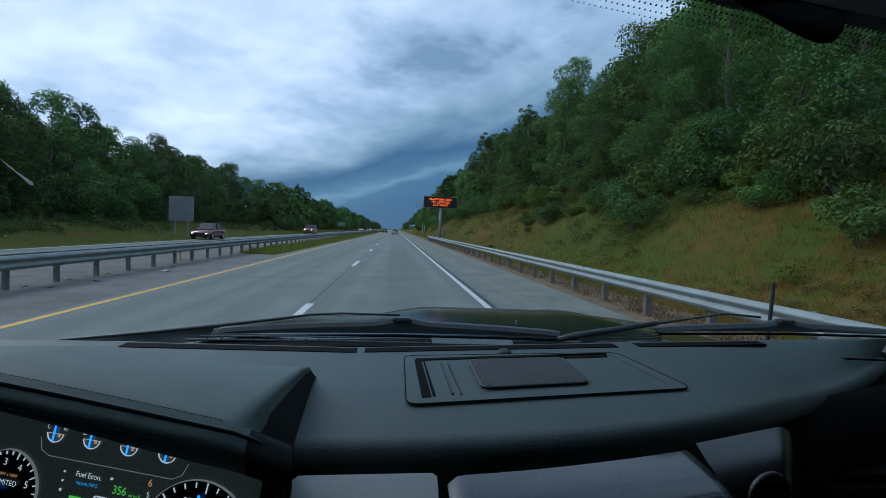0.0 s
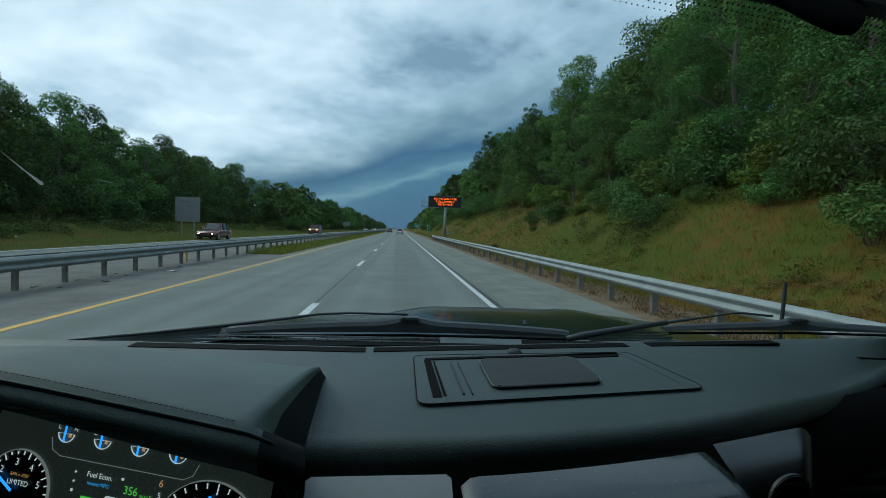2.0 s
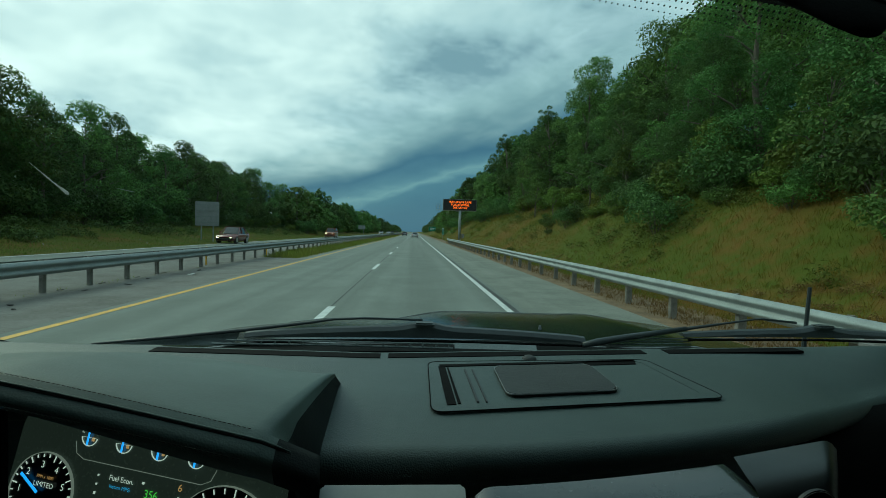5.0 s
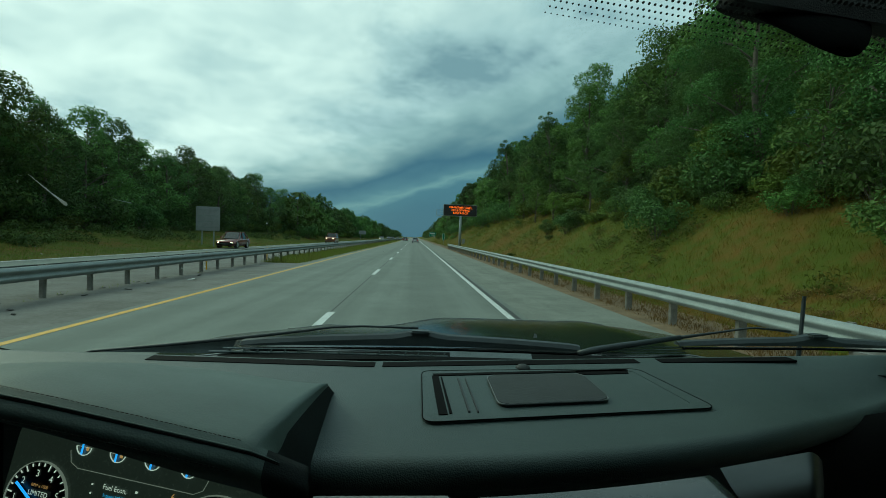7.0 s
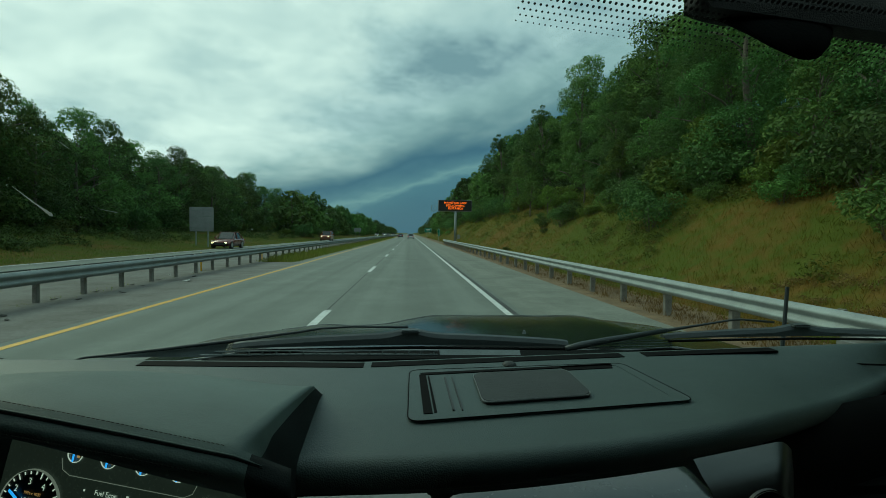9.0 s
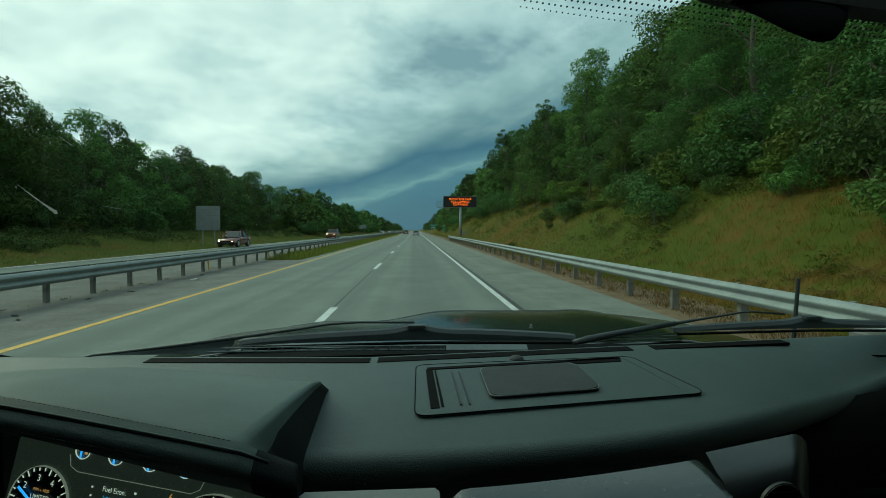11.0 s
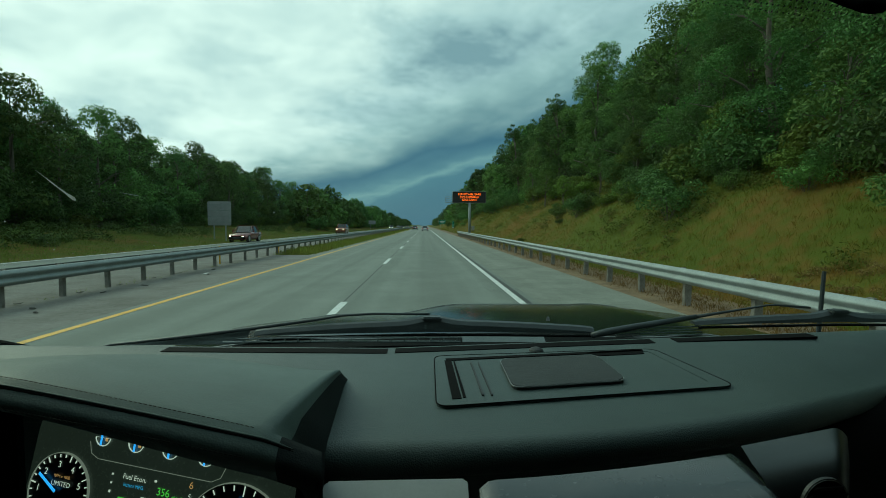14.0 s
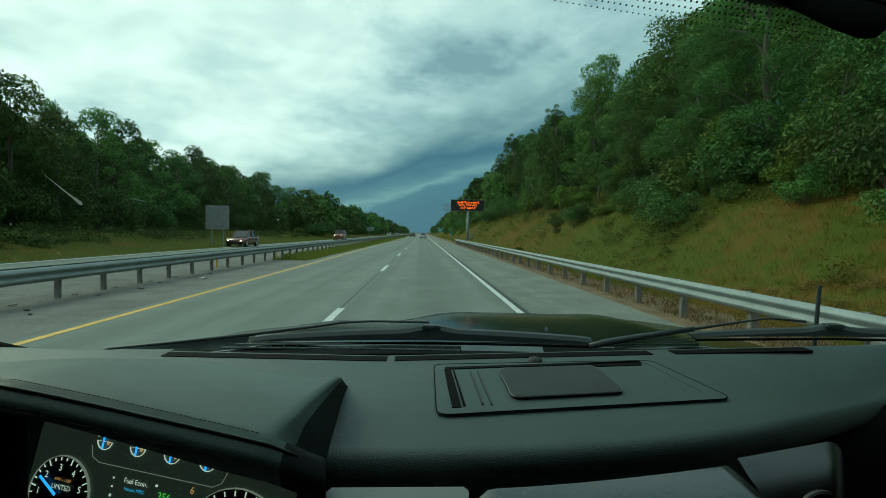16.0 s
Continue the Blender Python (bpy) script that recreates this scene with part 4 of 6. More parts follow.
for sx_, sy_, sr in ((-7.4, 8.6, 0.05), (-7.0, 8.2, 0.045), (-7.5, 10.6, 0.04), (-7.3, 11.8, 0.05), (-7.6, 13.2, 0.035), (-6.9, 14.4, 0.035), (-7.5, 16.0, 0.06)):
    scrap("dark scrap of tyre rubber lying on the median shoulder", sx_, sy_, sr, 1.9, "scrap")
scrap("pale torn scrap lying on the median shoulder", -7.1, 14.6, 0.065, 2.4, "white_paint")
for k in range(6):
    scrap("brown clod of leaves washed against a guardrail post", -8.05 + rdeb.uniform(-0.05, 0.08), 7.6 + 1.45 * k + rdeb.uniform(-0.1, 0.1), 0.055, 1.5, "scrap")
mk = thing("marker_post", "yellow plastic marker post behind the guardrail", "marker post", at=pose(6.2, -327, height(6.2, -327)))
part("post", tube([(0, 0, -0.1), (0, 0, 0.9)], 0.045, 10), M["yellow_sheet"], mk)
cone = thing("traffic_cone", "orange rubber cone lying flattened on the gravel", "traffic cone", at=pose(5.0, -322, 0.06))
part("cone_body", tube([(0, 0, 0.05), (0.45, 0.1, 0.1)], [0.14, 0.03], 14), M["orange"], cone, smooth=True)
part("base", boxes(((-0.02, 0, 0.1), (0.04, 0.36, 0.34)), bevel=0.01), M["orange"], cone)


def parapet():
    t = thing("bridge_parapet", "tan concrete bridge parapet with two steel pipe rails", "parapet")
    t.matrix_basis = pose(5.05, -375.0, 0)
    prof = [(-0.20, 0), (-0.20, 0.08), (-0.05, 0.33), (0.0, 0.80), (0.22, 0.80), (0.25, 0)]
    part("wall", loft([[(x, y, z) for x, z in prof] for y in (0.0, 20.0, 38.5, 40.0)]), M["concrete"], t)
    for z in (0.98, 1.28):
        part("pipe_rail", tube([(0.12, 0, z), (0.12, 39.0, z), (0.12, 40.0, z - 0.25)], 0.06, 10), M["galv"], t, smooth=True)
    for k in range(13):
        part("rail_post", boxes(((0.14, 1.0 + 3.1 * k, 1.03), (0.08, 0.1, 0.5)), bevel=0.01), M["galv"], t)


parapet()
tagged(part("bridge_deck", strip(-7.9, 5.0, 0.012, -375, -337, 20, 0.02), M["concrete"]), "pale tan concrete bridge deck under the lanes", "road", kind="structure")

# ------------------------------------------------------------ cars
M["tyre"] = material("tyre_rubber", (0.02, 0.02, 0.02), 0.8, vary=0.2, scale=8)
M["rim"] = material("alloy_rim", (0.45, 0.46, 0.47), 0.35, 0.8)
M["car_glass"] = material("dark_car_glass", (0.012, 0.015, 0.016), 0.08, coat=0.5)
M["headlight"] = material("lit_headlight", (0.8, 0.78, 0.7), 0.2, emit=(1.0, 0.86, 0.6), power=6.5)
M["taillight"] = material("red_tail_lamp", (0.35, 0.01, 0.01), 0.25, emit=(1.0, 0.03, 0.02), power=0.15)
PAINT = {}


def paint(name, rgb):
    if name not in PAINT:
        PAINT[name] = material(name + "_car_paint", rgb, 0.28, 0.2, vary=0.06, scale=6, coat=0.7)
    return PAINT[name]


def car(label, rgb, colour, m, tall=1.45, ln=4.6, wide=1.82, lamps=True, boxy=False):
    """A car facing +y at the origin of its pose."""
    t = thing("car", label, "car", "cars on the motorway")
    t.matrix_basis = m
    hw, hl = wide / 2, ln / 2
    belt = tall * 0.60

    def section(y, zb, zt, w):
        return [(-w * 0.86, y, zb), (w * 0.86, y, zb), (w, y, zb + 0.22), (w, y, zt - 0.16), (w * 0.93, y, zt), (-w * 0.93, y, zt), (-w, y, zt - 0.16), (-w, y, zb + 0.22)]

    hood = belt * (0.97 if boxy else 0.86)
    st = [(-hl, 0.34, belt * 0.9, hw * 0.90), (-hl + 0.12, 0.24, belt * 0.99, hw * 0.97), (-hl * 0.5, 0.22, belt, hw), (hl * 0.3, 0.22, belt, hw), (hl * 0.42, 0.22, hood + 0.04, hw),
          (hl - 0.25, 0.24, hood - 0.06, hw * 0.96), (hl - 0.04, 0.30, hood - 0.20, hw * 0.88), (hl, 0.36, hood - 0.32, hw * 0.8)]
    body = part("body", loft([section(*s) for s in st]), paint(colour, rgb), t, smooth=True)

    def cabin(y, z, w):
        return [(-w, y, belt - 0.03), (w, y, belt - 0.03), (w * 0.80, y, z - 0.06), (w * 0.70, y, z), (-w * 0.70, y, z), (-w * 0.80, y, z - 0.06)]

    rear, front = (-hl + 0.1, hl * 0.34) if boxy or tall > 1.6 else (-hl * 0.72, hl * 0.36)
    top = tall
    part("windows", loft([cabin(rear, belt, hw * 0.94), cabin(rear + (0.15 if tall > 1.6 else 0.55), top - 0.03, hw * 0.94), cabin(0.0, top - 0.01, hw * 0.95),
                          cabin(front - (0.2 if boxy else 0.62), top - 0.06, hw * 0.94), cabin(front, belt, hw * 0.92)]), M["car_glass"], t)
    ry0, ry1 = rear + (0.2 if tall > 1.6 else 0.6), front - (0.25 if boxy else 0.68)
    part("roof", boxes(((0, (ry0 + ry1) / 2, top), (hw * 1.46, ry1 - ry0, 0.05)), bevel=0.02), paint(colour, rgb), t)
    for sx in (-1, 1):
        part("pillar", tube([(sx * hw * 0.93, front + 0.02, belt), (sx * hw * 0.72, ry1, top)], 0.035, 6), paint(colour, rgb), t)
        part("pillar", tube([(sx * hw * 0.93, -0.1, belt), (sx * hw * 0.77, -0.1, top - 0.03)], 0.035, 6), paint(colour, rgb), t)
        part("pillar", tube([(sx * hw * 0.94, rear, belt), (sx * hw * 0.73, ry0, top)], 0.05, 6), paint(colour, rgb), t)
        part("wing_mirror", boxes(((sx * (hw + 0.08), front - 0.25, belt + 0.1), (0.18, 0.1, 0.14)), bevel=0.02), paint(colour, rgb), t)
        lamp = part("headlight", boxes(((sx * hw * 0.66, hl - 0.05, hood - 0.24), (0.22, 0.1, 0.11)), bevel=0.03), M["headlight"] if lamps else M["rim"], t)
        part("tail_lamp", boxes(((sx * hw * 0.76, -hl + 0.01, belt * 0.85), (0.30, 0.08, 0.16)), bevel=0.02), M["taillight"], t)
        for wy in (-hl * 0.6, hl * 0.62):
            whl = part("wheel", tube([(sx * (hw - 0.2), wy, 0.34), (sx * (hw + 0.005), wy, 0.34)], [0.34, 0.33], 20), M["tyre"], t)
            part("rim", tube([(sx * (hw + 0.0), wy, 0.34), (sx * (hw + 0.014), wy, 0.34)], [0.23, 0.20], 14), M["rim"], whl)
    part("grille", boxes(((0, hl - 0.02, hood - 0.34), (hw * 0.8, 0.08, 0.2)), bevel=0.02), M["sign_frame"], t)
    part("bumper", boxes(((0, hl - 0.03, 0.42), (hw * 1.6, 0.12, 0.16)), bevel=0.04), M["plastic"], t)
    part("rear_bumper", boxes(((0, -hl + 0.02, 0.45), (hw * 1.7, 0.14, 0.2)), bevel=0.04), paint(colour, rgb), t)
    part("plate", boxes(((0, -hl - 0.03, 0.68), (0.5, 0.02, 0.14))), M["white_sheet"], t)
    return t


car("dark red estate car with headlights lit on the oncoming road", (0.16, 0.03, 0.025), "dark_red", pose(-16.9, 42.5, 0, 0, 0, 180), 1.50, 3.9, 1.72)
car("orange-brown off-road car with round lit headlights on the oncoming road", (0.30, 0.08, 0.03), "orange", pose(-15.5, 84.0, 0, 0, 0, 180), 1.82, 4.2, boxy=True)
car("white car with lit headlights far off on the oncoming road", (0.6, 0.6, 0.6), "white", pose(-15.4, 205.0, 0, 0, 0, 180))
car("dark car with lit headlights far off on the oncoming road", (0.05, 0.05, 0.06), "black", pose(-11.7, 235.0, 0, 0, 0, 180))
car("silver car with lit headlights far off on the oncoming road", (0.4, 0.4, 0.42), "silver", pose(-15.4, 262.0, 0, 0, 0, 180))
car("grey car with lit headlights far off on the oncoming road", (0.2, 0.2, 0.2), "grey", pose(-11.7, 300.0, 0, 0, 0, 180))
car("silver saloon driving ahead in the same lane", (0.45, 0.46, 0.48), "silver", pose(0.1, 128.0, 0), lamps=False)
car("dark saloon driving ahead in the inner lane", (0.04, 0.045, 0.05), "black", pose(-3.6, 165.0, 0), lamps=False)

# ------------------------------------------------------------ the pickup's cab, in which the camera is mounted
truck = thing("pickup_truck", "dark pickup truck with black vinyl dashboard, wipers and bonnet", "pickup truck")
# fitted round the eye to the camera's view, then brought to likely size
truck.matrix_basis = Matrix.Translation((0, 0, 1.6)) @ Matrix.Scale(0.75, 4) @ Matrix.Translation((0, 0, -1.6))
CX = 0.30                                         # middle of the truck
DZ = 1.30                                         # height of the dashboard's top


def dash_front(x):
    return 1.055 + 0.105 * max(0.0, x + 0.1) + 0.055 * max(0.0, -x - 0.1)


def dash_lip(x):
    back = 0.19 * smooth01((-0.165 - x) / 0.02)
    x = max(x, -0.04)
    return 0.578 + 0.02 * x + 0.245 * x * x + back


def dashboard():
    rows = []
    xs = [-1.22 + 2.8 * i / 140 for i in range(141)]
    prof = []
    for x in xs:
        d = 0.065 * smooth01((x - 0.56) / 0.55)            # tilted to darken this end while its outline keeps to the camera's view
        grow = (0.30 + d) / 0.30
        f, l = dash_front(x), dash_lip(x / grow) * grow
        r = 0.027
        col = [(x, f + 0.10, DZ - 0.080), (x, f + 0.028, DZ - 0.026), (x, f + 0.020, DZ - 0.006), (x, f + 0.012, DZ), (x, f, DZ + 0.001)]
        for k in range(1, 9):
            col.append((x, f + (l + r - f) * k / 8, DZ + 0.002 * math.sin(math.pi * k / 8) - d * (k / 8) ** 1.3))
        for k in range(1, 9):
            a = math.pi / 2 * k / 8 * 1.55
            col.append((x, l + r - r * math.sin(a), DZ - d - r * 0.95 * (1 - math.cos(a))))
        e = col[-1]
        col += [(x, e[1] + 0.04, e[2] - 0.012), (x, e[1] + 0.10, e[2] - 0.02), (x, e[1] + 0.12, e[2] - 0.25)]
        prof.append(col)
    return part("dashboard", grid_mesh(prof), M["dash"], truck, "black soft vinyl dashboard top", smooth=True)


dash = dashboard()


def tray():
    o = rounded([(0.0135, 0.6962), (0.5715, 0.773), (0.5425, 1.022), (0.0165, 0.9805)], 0.028)
    i1 = rounded([(0.0162, 0.6993), (0.568, 0.7755), (0.540, 1.020), (0.0188, 0.978)], 0.026)
    i2 = rounded([(0.040, 0.724), (0.532, 0.792), (0.518, 1.004), (0.042, 0.958)], 0.016)
    # groove and slots lie flat on top; near-black colour stands in for their shade
    t = part("storage_tray", ring(o, i1, DZ - 0.005, DZ + 0.0010), M["shade_black"], truck, "shallow moulded tray on the dashboard")
    part("tray_rim", ring(i1, i2, DZ - 0.005, DZ + 0.006), M["dash"], t, smooth=False)
    part("tray_floor", slab(i2, DZ - 0.004, DZ + 0.0048), M["dash"], t)
    part("slot", slab([(0.044, 0.732), (0.060, 0.734), (0.055, 0.945), (0.040, 0.944)], DZ + 0.003, DZ + 0.0062), M["shade_black"], t)
    part("slot", slab([(0.063, 0.738), (0.068, 0.739), (0.062, 0.938), (0.059, 0.937)], DZ + 0.003, DZ + 0.0062), M["shade_black"], t)
    for a, b in ((0.096, 0.100), (0.112, 0.115)):
        part("rib", slab([(a, 0.745), (b, 0.745), (b - 0.002, 0.925), (a - 0.002, 0.925)], DZ + 0.003, DZ + 0.0075, 0.0008), M["plastic"], t)
    pad = rounded([(0.154, 0.766), (0.374, 0.797), (0.378, 0.958), (0.158, 0.936)], 0.022)
    part("pad", slab(pad, DZ + 0.002, DZ + 0.012, 0.003), M["rubber"], t, "raised rubber phone pad")
    # paler bar round the pad draws the highlight on its rim
    part("pad_rim", tube([(x, y, DZ + 0.0105) for x, y in pad + pad[:1]], 0.0014, 6), M["dark_satin"], t)
    part("slot", slab([(0.385, 0.968), (0.500, 0.982), (0.506, 1.012), (0.372, 0.996)], DZ + 0.003, DZ + 0.0065), M["shade_black"], t)
    part("slot", slab([(0.044, 0.943), (0.508, 1.002), (0.510, 1.016), (0.043, 0.957)], DZ + 0.003, DZ + 0.0065), M["shade_black"], t)
    part("tray_edge", tube([(x, y, DZ + 0.006) for x, y in i1 + i1[:1]], 0.0010, 6), M["shade_black"], t)
    bm = bmesh.new()
    bmesh.ops.create_uvsphere(bm, u_segments=16, v_segments=8, radius=0.018, matrix=Matrix.Translation((0.262, 1.030, DZ)) @ Matrix.Diagonal((1, 1, 0.55, 1)))
    part("light_sensor", bm, M["rubber"], dash, smooth=True)


tray()

# defroster grilles along the glass, flat strips with shade put into the colour
for x0, x1 in ((-0.617, -0.090), (-0.072, 0.583), (0.645, 1.054)):
    n = 20
    o = [(x0 + (x1 - x0) * k / n, dash_front(x0 + (x1 - x0) * k / n) - 0.003) for k in range(n + 1)]
    i = [(x, y - 0.036) for x, y in reversed(o)]
    part("defroster_slot", slab(o + i, DZ - 0.004, DZ + 0.0025), M["shade_black"], dash)

# ---- padded brow over the instruments


def brow():
    """Leather-covered hood: an arched top falling to the dashboard, a rolled front edge and a soft, rolled side."""
    cols = []
    n = 46

    def edge(y):
        return -0.194 + 0.028 * min(1.0, max(0.0, (y - 0.53) / 0.31))

    for i in range(n + 1):
        s = i / n
        x = -0.98 + (0.98 - 0.19) * s
        u = (x + 0.50) / 0.31
        crown = 1.4165 - 0.0700 * min(1.0, max(0.0, u)) ** 1.08 - 0.05 * max(0.0, -u - 0.2) ** 1.5
        yf = 0.520 + 0.05 * max(0.0, -u - 0.2)
        yb = 0.850 + 0.085 * smooth01((-0.19 - x) / 0.30)
        zb = DZ + 0.017
        low = 0.016 * smooth01(u)
        col = [(x, yf + 0.16, crown - 0.024 - low), (x, yf + 0.05, crown - 0.029 - low), (x, yf + 0.020, crown - 0.031 - low), (x, yf - 0.003, crown - 0.030 - low),
               (x, yf - 0.015, crown - 0.0205), (x, yf - 0.006, crown - 0.0115), (x, yf + 0.006, crown - 0.0045), (x, yf + 0.017, crown - 0.0004), (x, yf + 0.028, crown)]
        for k in range(1, 13):
            t = k / 12
            col.append((x, yf + 0.028 + (yb - yf - 0.028) * t, crown + (zb - crown) * (0.35 * t + 0.65 * t * t)))
        col.append((x, yb + 0.02, DZ - 0.01))
        w_ = smooth01((x + 0.70) / 0.50)
        cols.append([(a + (edge(b) + 0.19) * w_, b, c) for a, b, c in col])
    low_last = cols[n]
    up = 0.87
    cols = [[(x * up, y * up, 1.6 + (z - 1.6) * up) for x, y, z in c[:-1]] + [c[-1]] for c in cols]
    # the side towards the middle of the dashboard: a rolled edge, then a steep fall
    last = cols[n]

    def foot(y):
        """Where the side meets the dashboard."""
        return -0.1335 - 0.019 * min(1.0, max(0.0, (y - 0.568) / 0.281)), DZ - 0.002 - 0.05 * smooth01((0.600 - y) / 0.04)

    side = [last]
    for k in range(1, 13):
        t = k / 12
        fx, fz = 1 - (1 - t) ** 1.6, t ** 1.12
        col = []
        for j, ((x, y, z), base) in enumerate(zip(last, low_last)):
            by = base[1]
            bx, bz = foot(by)
            if by > 0.80:
                bx = bx + (x - 0.004 - bx) * smooth01((by - 0.80) / 0.08)
            bz = min(bz, z - 0.004)
            if j < 8:                              # the lip runs on past the corner
                col.append((x + (-0.245 * y - x) * t, y + 0.012 * t, z - (0.030 if j > 1 else 0.10) * t))
                continue
            col.append((x + (bx - x) * fx, y + (by - y) * fz, z + (bz - z) * fz))
        side.append(col)
    ob = part("instrument_brow", grid_mesh(cols + side[1:4]), M["leather"], truck, "stitched black leather brow over the instruments", smooth=True)
    # the brow's lower side gets the near-black that paints in its shade
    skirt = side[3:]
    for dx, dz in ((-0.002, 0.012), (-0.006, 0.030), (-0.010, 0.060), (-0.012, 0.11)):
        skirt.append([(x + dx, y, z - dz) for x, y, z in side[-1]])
    part("end_cap", grid_mesh(skirt), M["end_shade"], ob, "side of the leather brow with its shade put into the colour", smooth=True)
    for row, dz in ((7, 0.0009), (4, 0.0004)):
        bm = bmesh.new()
        for i in range(2, n - 1):
            for k in (0.1, 0.45, 0.8):
                a, b = cols[i][row], cols[i + 1][row]
                p = [a[j] + (b[j] - a[j]) * k for j in range(3)]
                q = [a[j] + (b[j] - a[j]) * (k + 0.22) for j in range(3)]
                tube([(p[0], p[1] - 0.0003, p[2] + dz), (q[0], q[1] - 0.0003, q[2] + dz)], 0.00045, 5, bm)
        part("stitching", bm, M["stitch"], ob)
    part("piping", tube([(c[6][0], c[6][1] - 0.001, c[6][2] + 0.0005) for c in cols[:n + 1] + side[1:7]], [0.0016] * (n + 1) + [0.0016, 0.0016, 0.0015, 0.0012, 0.0008, 0.0004], 8), M["leather"], ob, smooth=True)
    part("seam", tube([(c[6][0], c[6][1] - 0.0022, c[6][2] - 0.0010) for c in cols[:n + 1] + side[1:7]], [0.0011] * (n + 1) + [0.0011, 0.0010, 0.0009, 0.0008, 0.0006, 0.0003], 6), M["stitch"], ob)
    return ob


brow()

# ---- instrument cluster, turned a little and leaning back
M["dial"] = material("black_dial", (0.010, 0.011, 0.012), 0.35, vary=0.2, scale=20)
# raised base colour and faint added glow stand in for sheen on the panel
M["cluster"] = material("cluster_panel_added_glow", (0.105, 0.125, 0.118), 0.25, vary=0.15, scale=12, emit=(0.70, 0.88, 0.80), power=0.013)
M["mark"] = material("pale_lit_marks", (0.5, 0.5, 0.5), 0.5, emit=(0.85, 0.88, 0.9), power=0.45)
# silver lines and bezels with a glow added so that they read pale
M["outline"] = material("silver_outline_added_glow", (0.45, 0.47, 0.46), 0.4, emit=(0.85, 0.88, 0.86), power=0.12)
M["needle"] = material("blue_lit_needle", (0.05, 0.2, 0.8), 0.4, emit=(0.06, 0.32, 1.0), power=1.1)
M["readout"] = material("green_readout", (0.1, 0.5, 0.1), 0.5, emit=(0.22, 0.85, 0.12), power=0.4)
M["amber"] = material("amber_marks", (0.5, 0.25, 0.1), 0.5, emit=(0.8, 0.42, 0.18), power=0.4)
M["blue_text"] = material("blue_readout", (0.1, 0.3, 0.6), 0.5, emit=(0.08, 0.42, 0.9), power=0.5)


def cluster():
    u = Vector((0.965, -0.262, -0.048)).normalized()
    up = Vector((0.06, 0.22, 0.97))
    nrm = u.cross(up).normalized()
    up = nrm.cross(u).normalized()
    base = Vector((-0.413, 0.640, 1.198))
    m = Matrix(((u.x, up.x, nrm.x, base.x), (u.y, up.y, nrm.y, base.y), (u.z, up.z, nrm.z, base.z), (0, 0, 0, 1)))
    c = part("instrument_panel", slab(rounded([(-0.21, -0.12), (0.23, -0.12), (0.23, 0.10), (-0.21, 0.10)], 0.03), -0.02, 0.0, 0, m), M["cluster"], truck, "dark instrument cluster with lit gauges")

    def at(x, y, z=0.0015):
        return m @ Matrix.Translation((x, y, z))

    def circle(r, k=40, a0=0.0, a1=2 * math.pi):
        return [(r * math.cos(a0 + (a1 - a0) * i / k), r * math.sin(a0 + (a1 - a0) * i / k)) for i in range(k)]

    for gx_, gy_, r, digits, ang, start in ((-0.146, -0.012, 0.055, ("0", "1", "2", "3", "4", "5", "6"), 150, 220), (0.160, -0.034, 0.084, ("20", "30", "40", "50", "60", "70", "80"), 92, 230)):
        g = part("gauge", slab(circle(r), 0, 0.002, 0, at(gx_, gy_, 0)), M["dial"], c)
        part("bezel", ring(circle(r + 0.0010), circle(r), 0, 0.004, at(gx_, gy_, 0)), M["outline"], g)
        bm = bmesh.new()
        for k in range(21):
            a = radians(start - 240 * k / 20)
            big_mark = k % 4 == 0
            mm = at(gx_, gy_, 0.003) @ pose(0, 0, 0, 0, 0, math.degrees(a))
            bmesh.ops.create_cube(bm, size=1, matrix=mm @ Matrix.Translation((r * (0.90 if big_mark else 0.93), 0, 0)) @ Matrix.Diagonal((r * (0.16 if big_mark else 0.08), 0.0016, 0.0008, 1)))
        part("scale_marks", bm, M["mark"], g)
        for k, d in enumerate(digits):
            a = radians(start - 240 * k / (len(digits) - 1))
            writing(d, 0.0135, at(gx_ + r * 0.70 * math.cos(a), gy_ + r * 0.70 * math.sin(a), 0.003), M["mark"], g, "numeral")
        a = radians(ang)
        nd = bmesh.new()
        mm = at(gx_, gy_, 0.006) @ pose(0, 0, 0, 0, 0, ang)
        bmesh.ops.create_cube(nd, size=1, matrix=mm @ Matrix.Translation((r * 0.42, 0, 0)) @ Matrix.Diagonal((r * 0.75, 0.0035, 0.001, 1)))
        part("needle", nd, M["needle"], g)
    writing("LIMITED", 0.0100, at(-0.142, 0.000, 0.0045), M["mark"], c, "badge_lettering")
    writing("RPM x 1000", 0.0062, at(-0.142, 0.0105, 0.0045), M["amber"], c, "dial_lettering")
    for i, (lo, hi) in enumerate((("L", "H"), ("C", "H"), ("E", "F"), ("", ""))):
        x0 = -0.0855 + 0.0605 * i
        y0 = 0.0765
        g = part("small_gauge", ring(circle(0.0142, 20, math.pi * 1.05, math.pi * 2.0), circle(0.0130, 20, math.pi * 1.05, math.pi * 2.0), 0, 0.001, at(x0, y0, 0.001)), M["mark"], c)
        bm = bmesh.new()
        bmesh.ops.create_cube(bm, size=1, matrix=at(x0 - 0.001, y0, 0.003) @ Matrix.Diagonal((0.0026, 0.025, 0.001, 1)))
        part("needle", bm, M["needle"], g)
        if lo:
            writing(lo, 0.0095, at(x0 - 0.0135, y0 + 0.006), M["mark"], g, "letter")
            writing(hi, 0.0095, at(x0 + 0.0145, y0 + 0.006), M["mark"], g, "letter")
        bm = boxes()
        bmesh.ops.create_cube(bm, size=1, matrix=at(x0 + 0.006, y0 - 0.004, 0.001) @ Matrix.Diagonal((0.004, 0.005, 0.001, 1)))
